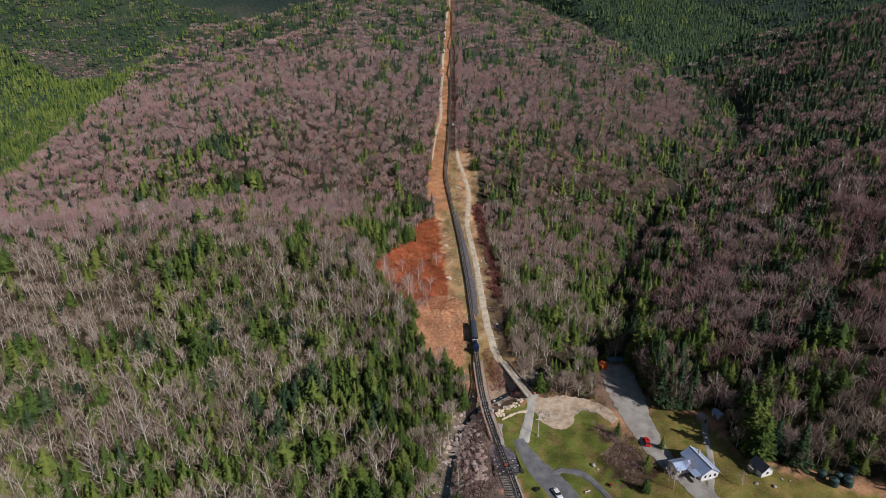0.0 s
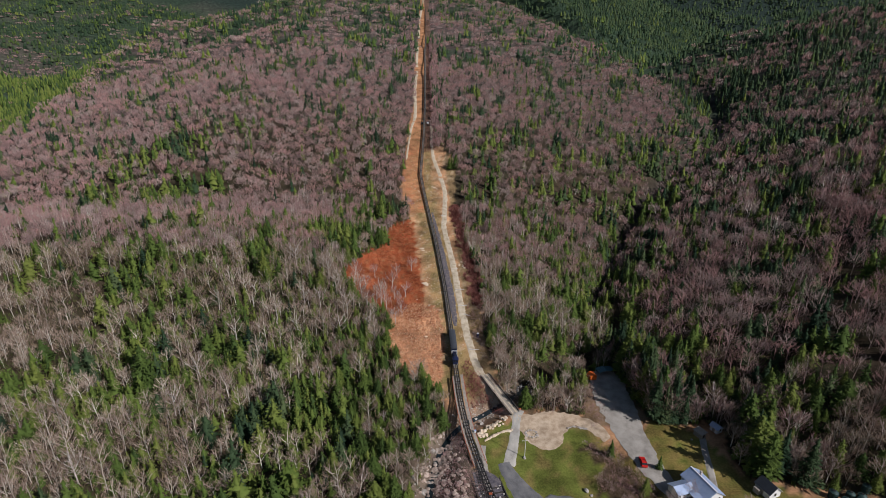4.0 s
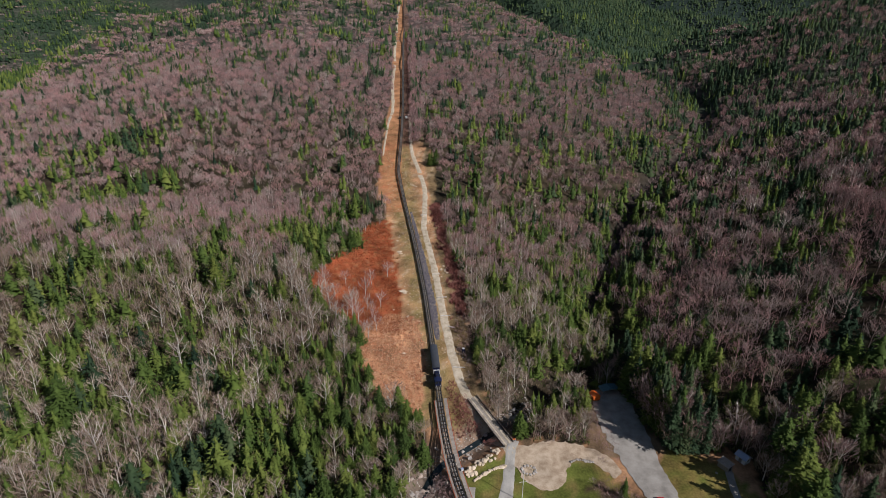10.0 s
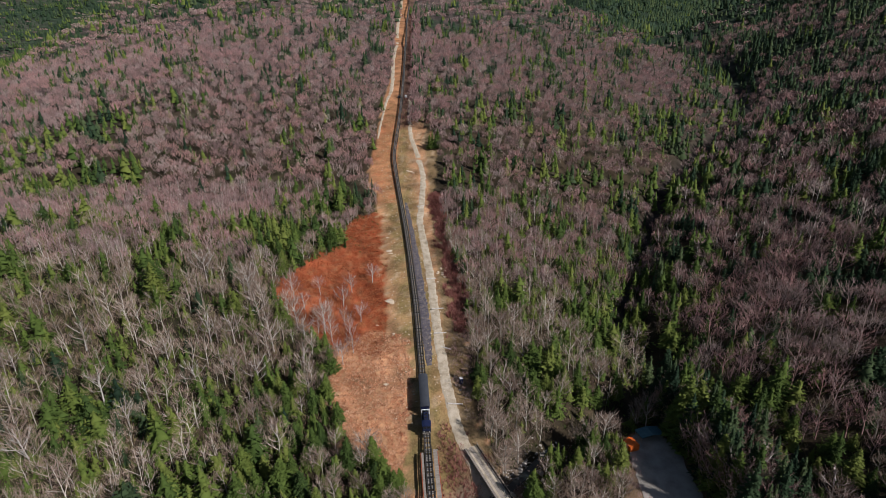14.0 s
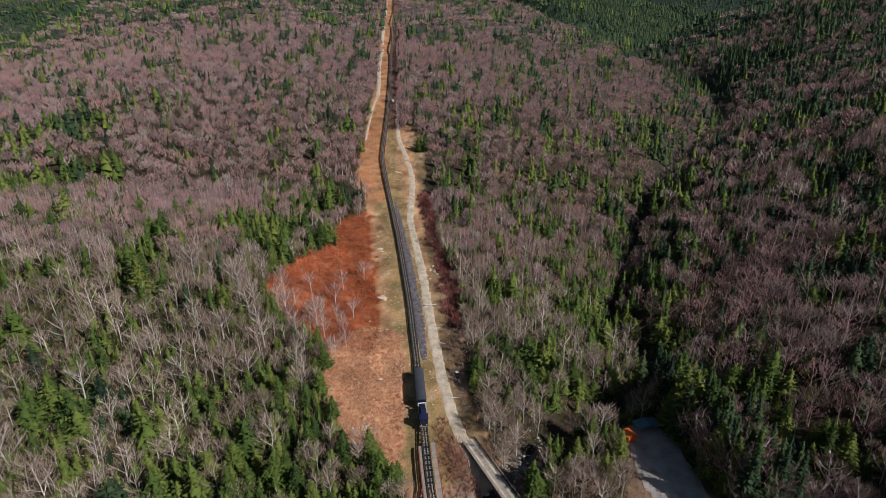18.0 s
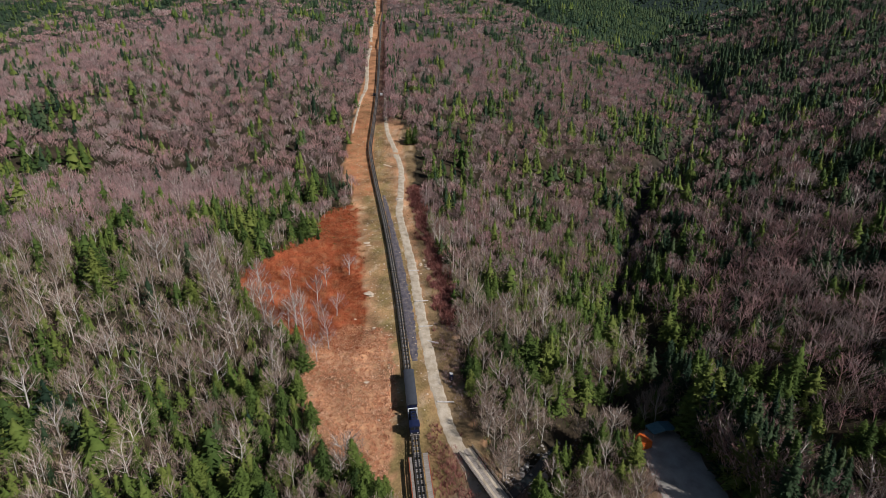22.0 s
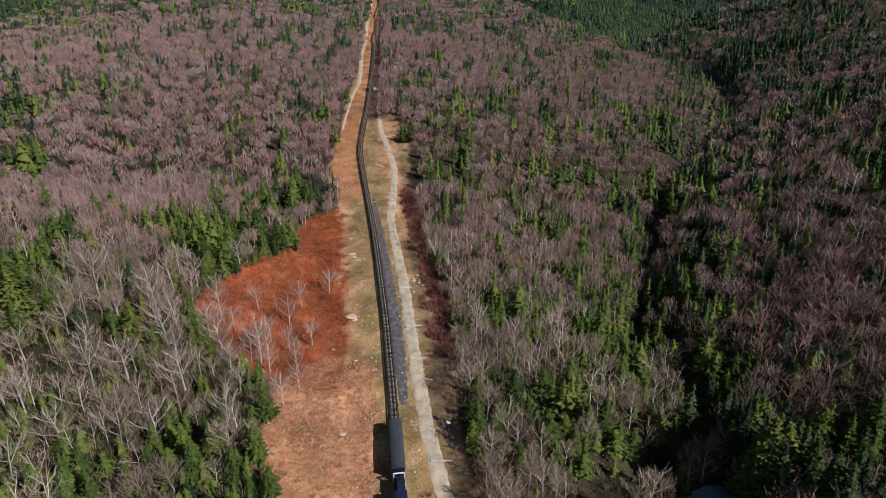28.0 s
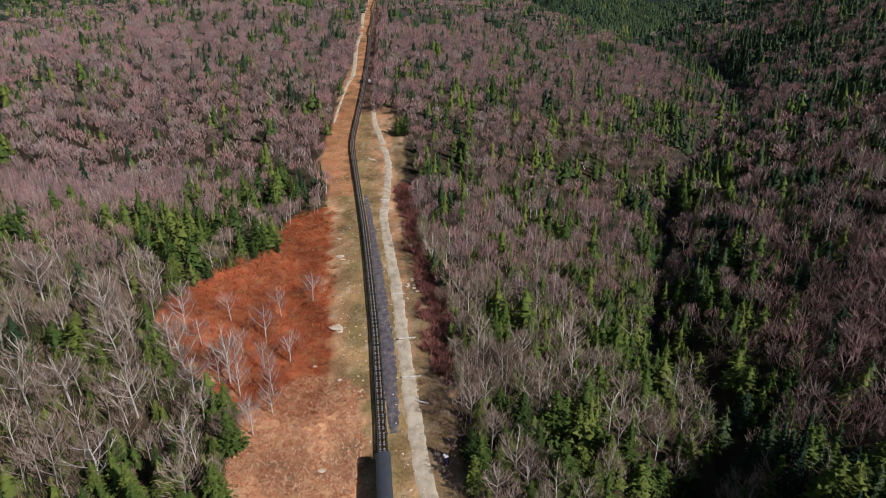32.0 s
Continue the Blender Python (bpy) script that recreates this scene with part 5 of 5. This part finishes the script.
def tuft(seed, blades, tall, wide, tw):
    r = random.Random(seed)
    v, f = [], []
    for k in range(blades):
        a = r.uniform(0, 6.283)
        p = Vector((r.uniform(-1, 1), r.uniform(-1, 1), 0)) * wide * 0.4
        e = p + Vector((math.cos(a) * wide, math.sin(a) * wide, tall * r.uniform(0.6, 1.1))) * r.uniform(0.6, 1)
        w = Vector((-math.sin(a), math.cos(a), 0.2)) * tw
        n = len(v)
        v += [tuple(p + w - Vector((0, 0, 0.1))), tuple(p - w - Vector((0, 0, 0.1))), tuple(e)]
        f.append((n, n + 1, n + 2))
    return np.zeros((0, 3)), np.zeros((0, 3), int), np.array(v), np.array(f)


def scatter(rng, x0, x1, y0, y1, gap):
    nx, ny = int((x1 - x0) / gap), int((y1 - y0) / (gap * 0.87))
    X, Y = np.meshgrid(np.arange(nx), np.arange(ny))
    x = x0 + (X + 0.5 * (Y % 2) + rng.uniform(-0.42, 0.42, X.shape)) * gap
    y = y0 + (Y + rng.uniform(-0.42, 0.42, X.shape)) * gap * 0.87
    return x.ravel(), y.ravel()


def wooded(x, y):
    """Where trees stand, as seen from the valley: off the clearings and inside the wide view."""
    ok = ~inside(CLEAR, x, y) & (x > -0.96 * y - 48) & (x < np.maximum(0.96 * y + 40, 1.22 * (y - 135) + 50))
    ok &= (near_line(ROAD, x, y) > np.where(y < 232, 9.0, 11.5)) | (y < 194) | (x < 14) | (y > 424)
    ok &= (np.abs(x - table(y, *CREEK)) > 2.4 + 1.6 * fuzz(x, y, 18, 77)) | (y < 225) | (y > 640)
    return ok & (near_line(RIVER, x, y) > 3)


RNG = np.random.RandomState(4)
x, y = scatter(RNG, -360, 380, 84, 345, 4.5)
k = wooded(x, y)
x, y = x[k], y[k]
con = RNG.uniform(0, 1, len(x)) < evergreen(x, y)
edge = near_line(CLEAR, x, y)
z = surface(x, y)
# the trees by the clearing and the valley floor stand singly
rank = edge + RNG.uniform(0, 25, len(x)) + 40 * (y > 330) + 0.25 * np.maximum(y - 150, 0)
bare_det = [bare_template(i, 7, 4, 520, 0.028, 5, long=1.35) for i in range(7)]
con_det = [conifer_template(i, 12, 7, 46, wide=w) for i, w in enumerate((0.23, 0.28, 0.2, 0.26, 0.31))]
single = np.zeros(len(x), bool)


def lone_trees(name, sel, temps, bmat, cmat, crown, label, group, lo, hi, slim=1.0):
    meshes = [(tri_mesh("trunk", a, b, [bmat]), tri_mesh(crown, c, d, [cmat])) for a, b, c, d in temps]
    for n, i in enumerate(sel):
        s = lo + (hi - lo) * RNG.uniform() ** 1.3
        w = s * slim * RNG.uniform(0.85, 1.2)
        t = new(name)
        t.matrix_basis = Matrix.Translation((x[i], y[i], z[i] - 0.1)) @ Matrix.Rotation(RNG.uniform(0, 6.28), 4, "Z") @ Matrix.Diagonal((w, w, s, 1))
        tagged(t, label, "tree", group)
        for me, nm in zip(meshes[RNG.randint(len(meshes))], ("trunk", crown)):
            o = new(nm, me)
            o.parent = t


for flag, name, temps, bm_, cm_, crown, label, group, lo, hi in ((False, "bare_tree", bare_det, M_BARK, M_TWIGTAN, "crown", "leafless grey-brown broadleaf tree with pale bark", "bare trees by the clearing", 0.75, 1.4), (True, "spruce_tree", con_det, M_TRUNK, M_NEEDLE, "crown", "yellow-green fir tree with drooping layered boughs", "firs by the clearing", 0.5, 1.2)):
    idx = np.where(con == flag)[0]
    sel = idx[np.argsort(rank[idx])[:300]]
    single[sel] = True
    lone_trees(name, sel, temps, bm_, cm_, crown, label, group, lo, hi)

TALL = []
for k in range(160):
    a, c = (RNG.uniform(86, 104), RNG.uniform(150, 210)) if k % 3 else (RNG.uniform(106, 132), RNG.uniform(122, 158))
    if k > 95:
        a, c = RNG.uniform(86.5, 95), RNG.uniform(156, 200)
    if wooded(np.array(a), np.array(c)):
        TALL.append((a, c, RNG.uniform(1.7, 2.3) if k > 95 else RNG.uniform(1.3, 1.9)))
EXTRA = [(-11.3, 218.2), (-10.5, 232.6), (-16.9, 232.2), (-4.2, 261.5), (-11.6, 254.4), (-8.3, 223), (-25, 227.4), (-20, 236), (-27, 240), (-14, 246), (-23, 250), (-12.5, 236), (-9, 228), (-16, 228), (-21, 231), (-7, 238), (-18, 240), (-13, 222), (-31, 243), (-33, 248)]
x, y = np.r_[x, [p[0] for p in EXTRA]], np.r_[y, [p[1] for p in EXTRA]]
z = np.r_[z, surface(np.array([p[0] for p in EXTRA]), np.array([p[1] for p in EXTRA]))]
lone_trees("birch_tree", range(len(x) - len(EXTRA), len(x)), [bare_template(90 + i, 7, 3, 260, 0.03, 5, long=1.3) for i in range(3)], M_BIRCH, M_TWIG, "crown", "thin white-barked birch standing in red scrub", "birches in the clearing", 0.75, 1.1)
YARD = [(75.0, 122.6), (75.2, 119.4), (78.0, 122.7), (82.3, 125.0), (82.9, 124.1), (96.1, 117.9), (111.9, 131.8)]
yx, yy = np.array([p[0] for p in YARD]), np.array([p[1] for p in YARD])
x, y, z = np.r_[x, yx], np.r_[y, yy], np.r_[z, surface(yx, yy)]
lone_trees("birch_tree", range(len(x) - len(YARD), len(x)), [bare_template(95 + i, 7, 3, 300, 0.028, 5, long=1.2) for i in range(3)], M_BIRCH, M_TWIG, "crown", "white-stemmed leafless birch beside the house", "birches by the house", 0.55, 0.85)
OLD = [(-121.4, 127.6), (-135.5, 170.8), (-111.7, 143), (-93, 170.9), (-111.7, 216.5), (-81.5, 207.3), (-90.4, 188.8), (-94, 223.3), (-75, 233.4), (-18.7, 231), (-54, 223), (-36.3, 210), (-55, 211), (-44.7, 239), (-23, 214.5), (-28, 232), (-66, 218), (-47, 224), (-40, 231), (-62, 246), (-70, 199), (-34, 222)]
ox, oy = np.array([p[0] for p in OLD]), np.array([p[1] for p in OLD])
x, y, z = np.r_[x, ox], np.r_[y, oy], np.r_[z, surface(ox, oy)]
lone_trees("birch_tree", range(len(x) - len(OLD), len(x)), [bare_template(110 + i, 8, 5, 420, 0.024, 6, long=1.5) for i in range(4)], M_BIRCH, M_TWIGTAN, "crown", "large old white-limbed birch above the firs", "old birches", 1.15, 1.6, 1.05)
FIRS = [(78.4, 136.3, 0.6), (66.1, 119.3, 0.55), (-17.6, 285.6, 0.5), (-24, 281, 0.45), (-14.9, 215.4, 0.95), (-17, 207.5, 0.8), (25.5, 396, 1.0), (27.5, 399, 1.1), (29.5, 396, 1.0), (31, 401, 1.1), (34, 374, 0.8), (31.3, 203, 0.85), (65, 143.6, 0.75), (-75, 236, 1.7), (-77, 240, 1.5), (-73, 232, 1.3), (-110, 185, 1.9), (-113, 190, 1.7), (70, 128, 0.7)]
n0 = len(x)
FIRS += TALL
LEAN = [1.0] * (len(FIRS) - len(TALL)) + [0.85] * len(TALL)
x, y = np.r_[x, [p[0] for p in FIRS]], np.r_[y, [p[1] for p in FIRS]]
z = np.r_[z, surface(x[n0:], y[n0:])]
for k, (_, _, s) in enumerate(FIRS):
    if k < 19:
        lone_trees("fir_tree", [n0 + k], con_det[k % 5 : k % 5 + 1], M_TRUNK, M_NEEDLE, "crown", "full dark green fir standing apart", "single firs", s, s, LEAN[k])
    elif k % 5 > 2:
        lone_trees("bare_tree", [n0 + k], bare_det[k % 7 : k % 7 + 1], M_BARK, M_TWIG, "crown", "tall leafless tree in the wood behind the yard", "tall bare trees", 0.85 * s, 0.85 * s, 0.9)
    else:
        lone_trees("spruce_tree", [n0 + k], con_det[k % 5 : k % 5 + 1], M_TRUNK, M_NEEDLE if k % 5 == 1 else M_SPRUCE, "crown", "tall dark spruce in the wood behind the yard", "tall spruces", s, s, LEAN[k])
x, y, z = x[: len(con)], y[: len(con)], z[: len(con)]

bare_mid = [bare_template(20 + i, 5, 1, 230, 0.032, 3, long=1.5) for i in range(6)]
bare_thin = [bare_template(30 + i, 2, 0, 125, 0.06, 3, H=8.5) for i in range(6)]
con_small = [conifer_template(50 + i, 4, 5, 5, wide=0.3) for i in range(3)]
con_mid = [conifer_template(20 + i, 6, 5, 14, wide=w) for i, w in enumerate((0.29, 0.35, 0.25, 0.32))]


def stand(name, x, y, z, con, bare, coni, label, lo, hi, rng, grow=1.0):
    keep = con | (rng.uniform(0, 1, len(x)) > 0.12 * soft(x - table(y, *GULLY_X), 0, 30) * (y < 760))
    x, y, z, con = x[keep], y[keep], z[keep], con[keep]
    # spruces outnumber firs farther off, their dark tone standing in for haze
    firs = con & (0.9 * fuzz(x, y, 45, 33) + rng.uniform(-0.5, 0.5, len(x)) + 0.6 - 0.6 * soft(x - table(y, *GULLY_X), 0, 40) - 0.9 * soft(y, 260, 620) * (1 - soft(-260 - 0.25 * y - x, -40, 40) * (1 - soft(y, 950, 1150))) > 0)
    big = 1 + 0.3 * soft(x - table(y, *GULLY_X), 0, 40) * soft(y, 130, 230)
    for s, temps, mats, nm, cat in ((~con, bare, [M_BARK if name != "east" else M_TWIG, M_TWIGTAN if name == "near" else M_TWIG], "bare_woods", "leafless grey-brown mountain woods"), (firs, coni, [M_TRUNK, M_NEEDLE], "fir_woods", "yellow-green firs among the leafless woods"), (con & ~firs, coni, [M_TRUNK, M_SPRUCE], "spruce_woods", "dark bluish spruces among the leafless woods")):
        n = int(s.sum())
        size = (lo + (hi - lo) * rng.uniform(0, 1, n) ** 1.2) * (rng.uniform(0.55, 1.2, n) if cat[0] != "l" else big[s] ** 0.6)
        wide = size * rng.uniform(0.85, 1.25, n) * grow * (big[s] ** 0.5 if cat[0] == "l" else 1)
        tone = (0.5 + (0.2 * soft(-y[s], -300, -200) if cat[0] == "l" else 0) + 0.35 * fuzz(x[s], y[s], 55, 31) + rng.uniform(-0.45, 0.45, n)).clip(0, 0.99)
        me = joined(nm, temps, np.stack([x[s], y[s], z[s] - 0.2], 1), size, wide, tone, mats, rng)
        tagged(new(nm, me), cat + label, "woods", kind="stuff")


r = ~single
near_half = y < 255
east = x > table(y, *GULLY_X)
for nm, half, temps, where in (("near", near_half & ~east, bare_mid, " close to the valley"), ("east", near_half & east, bare_mid, " on the shaded hillside"), ("upper", ~near_half, bare_thin, " above the clearing")):
    k = r & half
    stand(nm, x[k], y[k], z[k], con[k], temps, con_mid, where, 0.75, 1.35, RNG)
# undergrowth
ux, uy = scatter(RNG, -200, 150, 100, 330, 2.6)
k = wooded(ux, uy)
ux, uy = ux[k], uy[k]
n = len(ux)
s = RNG.uniform(0.7, 1.5, n)
me = joined("undergrowth", [tuft(70 + i, 8, 1.9, 1.1, 0.13) for i in range(5)], np.stack([ux, uy, surface(ux, uy)], 1), s, s, (0.5 + 0.3 * fuzz(ux, uy, 14, 61) + RNG.uniform(-0.3, 0.3, n)).clip(0, 0.99), [M_UNDER, M_UNDER], RNG)
tagged(new("undergrowth", me), "olive-brown saplings and brush under the trees", "brush", kind="stuff")
ux, uy = scatter(RNG, -135, 10, 165, 300, 2.1)
k = wooded(ux, uy) & (fuzz(ux, uy, 16, 63) > -0.45)
ux, uy = ux[k], uy[k]
n = len(ux)
s = RNG.uniform(0.6, 1.25, n)
me = joined("olive_saplings", [tuft(120 + i, 9, 3.4, 1.2, 0.09) for i in range(5)], np.stack([ux, uy, surface(ux, uy)], 1), s, s, RNG.uniform(0.1, 0.8, n), [M_UNDER, M_UNDER], RNG)
tagged(new("olive_saplings", me), "olive-green young growth between the old birches", "saplings", kind="stuff")
# saplings between the trees that the flight passes nearest
ux, uy = scatter(RNG, -85, 75, 175, 300, 2.6)
k = wooded(ux, uy)
ux, uy = ux[k], uy[k]
n = len(ux)
s = RNG.uniform(0.6, 1.3, n)
me = joined("saplings", [bare_template(75 + i, 0, 0, 20, 0.035, 0, H=3.6) for i in range(5)], np.stack([ux, uy, surface(ux, uy)], 1), s, s, RNG.uniform(0, 0.99, n), [M_BARK, M_TWIG], RNG)
tagged(new("saplings", me), "leafless brown saplings between the trees", "saplings", kind="stuff")
# young spruces under the trees
ux, uy = scatter(RNG, -150, 110, 100, 310, 3.7)
k = wooded(ux, uy) & (RNG.uniform(0, 1, len(ux)) < 0.35 + 0.6 * evergreen(ux, uy))
ux, uy = ux[k], uy[k]
n = len(ux)
s = RNG.uniform(0.28, 0.7, n)
me = joined("young_spruces", con_small, np.stack([ux, uy, surface(ux, uy) - 0.2], 1), s, s * RNG.uniform(1.1, 1.6, n), RNG.uniform(0.3, 0.99, n), [M_TRUNK, M_NEEDLE], RNG)
tagged(new("young_spruces", me), "young green spruces under the leafless trees", "saplings", kind="stuff")
# middle slopes
bare_far = [bare_template(40 + i, 1, 0, 84, 0.11, 0, H=8.0) for i in range(5)]
con_far = [conifer_template(40 + i, 4, 5, 5, H=9.0, wide=w) for i, w in enumerate((0.31, 0.36, 0.41))]
x, y = scatter(RNG, -720, 760, 345, 760, 6.6)
k = wooded(x, y)
x, y = x[k], y[k]
con = RNG.uniform(0, 1, len(x)) < evergreen(x, y)
stand("middle", x, y, surface(x, y), con, bare_far, con_far, " on the middle slopes", 0.9, 1.5, RNG)
bare_dim = [bare_template(60 + i, 0, 0, 9, 0.42, 0, H=8.0, crowns=6) for i in range(4)]
con_dim = [conifer_clump(60 + i, 2) for i in range(3)]
x, y = scatter(RNG, -1500, 1700, 760, 1950, 14.5)
k = wooded(x, y)
x, y = x[k], y[k]
con = RNG.uniform(0, 1, len(x)) < evergreen(x, y)
stand("far", x, y, surface(x, y), con, bare_dim, con_dim, " on the far mountainside", 0.9, 1.3, RNG, 1.25)

# farthest mountain's trees; its blue haze is imitated by their dark colour
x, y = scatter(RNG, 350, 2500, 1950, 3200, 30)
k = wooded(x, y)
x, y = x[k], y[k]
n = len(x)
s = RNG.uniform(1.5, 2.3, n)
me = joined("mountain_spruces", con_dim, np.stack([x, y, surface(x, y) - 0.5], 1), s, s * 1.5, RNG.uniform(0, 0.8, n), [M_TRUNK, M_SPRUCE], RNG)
tagged(new("mountain_spruces", me), "spruces covering the farthest mountain, haze put into their dark colour", "woods", kind="stuff")
# the tall trees that shade the upper trestle
y = np.arange(430, 920, 2.0)
x = table(y, *TRACK_X) + RNG.uniform(8.5, 15, len(y))
y = y + RNG.uniform(-2, 2, len(y))
s = RNG.uniform(1.05, 1.7, len(y))
k = RNG.uniform(0, 1, len(y)) < 0.22 + 0.3 * fuzz(x, y, 30, 35)
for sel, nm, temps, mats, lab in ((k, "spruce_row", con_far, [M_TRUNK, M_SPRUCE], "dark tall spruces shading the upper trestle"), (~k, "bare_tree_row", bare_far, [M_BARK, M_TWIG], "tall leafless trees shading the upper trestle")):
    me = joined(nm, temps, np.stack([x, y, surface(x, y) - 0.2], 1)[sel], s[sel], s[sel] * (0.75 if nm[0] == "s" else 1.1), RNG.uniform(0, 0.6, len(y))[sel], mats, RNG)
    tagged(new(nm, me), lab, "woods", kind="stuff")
x, y = scatter(RNG, -1150, -330, 450, 1080, 8.5)
k = wooded(x, y) & (RNG.uniform(0, 1, len(x)) < soft(-x - 0.25 * y, 285, 345) * (1 - soft(y, 960, 1080)))
x, y = x[k], y[k]
n = len(x)
s = RNG.uniform(0.7, 1.2, n)
me = joined("valley_firs", con_dim, np.stack([x, y, surface(x, y) - 0.3], 1), s, s * RNG.uniform(0.7, 0.9, n), RNG.uniform(0.2, 0.99, n), [M_TRUNK, M_NEEDLE], RNG)
tagged(new("valley_firs", me), "dense yellow-green firs filling the side valley", "woods", kind="stuff")


# ---- shrubs and grass ----
def carpet(name, poly, gap, temps, mat, label, cat, lo, hi, keep=None):
    xs, ys = [p[0] for p in poly], [p[1] for p in poly]
    x, y = scatter(RNG, min(xs), max(xs), min(ys), max(ys), gap)
    ok = inside(poly, x + 2.2 * fuzz(x, y, 8, 45), y + 2.2 * fuzz(x, y, 8, 46)) & (near_line(TRACK, x, y) > 2.0) & (near_line(ROAD, x, y) > 2.2) & (near_line(UPPER, x, y) > 2.2) & (near_line(RIVER, x, y) > 2.5)
    if keep is not None:
        ok &= keep(x, y)
    x, y = x[ok], y[ok]
    n = len(x)
    s = RNG.uniform(lo, hi, n)
    tone = (0.5 + 0.3 * fuzz(x, y, 9, 41) + 0.35 * fuzz(x, y, 3.2, 43) + RNG.uniform(-0.2, 0.2, n)).clip(0, 0.99)
    me = joined(name, temps, np.stack([x, y, surface(x, y)], 1), s, s * RNG.uniform(0.8, 1.3, n), tone, [M_BARK if len(temps[0][0]) else mat, mat], RNG)
    tagged(new(name, me), label, cat, kind="stuff")


TUFT = [tuft(i, 12, 0.5, 0.55, 0.035) for i in range(5)]
MAT = [tuft(100 + i, 22, 0.4, 0.5, 0.055) for i in range(5)]
BUSH = [bare_template(80 + i, 0, 0, 44, 0.03, 0, H=3.4) for i in range(5)]
BRUSH = [tuft(10 + i, 22, 1.7, 0.9, 0.05) for i in range(5)]
carpet("red_shrubs", RED, 0.62, TUFT, M_RED, "dense rust-red low shrubs", "shrubs", 0.7, 1.6, lambda x, y: fuzz(x, y, 7, 51) > -0.75)
carpet("dry_scrub", SCRUB, 0.56, MAT, M_STRAW, "orange-tan dry grass and bracken", "grass", 0.55, 1.4, lambda x, y: fuzz(x, y, 4.5, 52) > -0.6)
carpet("yard_brush", [(56, 150), (66, 146), (70, 140), (73, 128), (62, 122), (57, 133), (62, 141)], 1.3, BUSH, M_TWIG, "grey-brown brush between lawn and yard", "brush", 0.6, 1.2)
carpet("wood_edge_brush", [(42, 166), (62, 162), (68, 150), (69, 168), (72, 190), (60, 182), (48, 172)], 2.0, BUSH, M_TWIG, "pinkish leafless brush at the edge of the yard", "brush", 0.9, 1.6)
STRIP = [p for p in CLEAR if p[1] > 176 and p[1] < 500]
carpet("dry_grass", STRIP, 0.95, TUFT, M_PALEGRASS, "straw-coloured tufts on the cleared strip", "grass", 0.4, 1.1, lambda x, y: ~inside(RED, x, y) & ~inside(SCRUB, x, y))
carpet("maroon_brush", [(21.5, 335), (24.5, 292), (26.5, 262), (26.5, 228), (33, 228), (36, 262), (33, 292), (27, 340)], 0.85, BRUSH, M_MAROON, "maroon leafless brush along the road edge", "brush", 0.8, 1.5)
carpet("bank_brush", [(-2, 100), (23, 100), (19.5, 135), (16, 150), (13, 163), (5, 158), (0, 130)], 1.5, BUSH, M_TWIG, "grey-brown brush on the stream bank", "brush", 0.7, 1.3)
carpet("bank_scrub", [(18, 172), (30, 174), (33, 171), (28, 186), (25, 190), (19, 196)], 1.2, BRUSH, M_MAROON, "russet brush between railway and road bridge", "brush", 0.6, 1.1)
carpet("roadside_brush", [(25.5, 194), (31, 194), (32, 232), (24.5, 232)], 1.5, BUSH, M_TWIG, "grey-brown brush on the road bank", "brush", 0.5, 1.0)
carpet("strip_brush", [(6.5, 432), (17, 432), (16.5, 500), (18, 600), (22, 783), (24, 880), (18.5, 880), (15, 760), (11.5, 600), (9.5, 520)], 2.3, BUSH, M_MAROON, "dark russet brush between the trestle and the woods", "brush", 0.5, 1.0)
carpet("green_heath", [(-16, 300), (-6, 318), (-3, 300), (-3, 286), (-14, 284), (-20, 290)], 1.7, MAT, M_UNDER, "low green shrubs dotting the red heath", "shrubs", 0.8, 1.5, lambda x, y: fuzz(x, y, 5, 58) > 0.25)
carpet("bridge_brush", [(22, 187), (28.5, 185), (34, 172), (33, 168), (27, 171.5), (22, 177)], 1.3, BUSH, M_MAROON, "russet brush crowding the bridge", "brush", 0.8, 1.35)
carpet("island_grass", [(37.8, 158), (40.5, 159.6), (43.2, 157.4), (42.2, 154.6), (39, 154.2)], 0.5, MAT, M_UNDER, "olive grass on the small stone-ringed island", "grass", 0.6, 1.1)
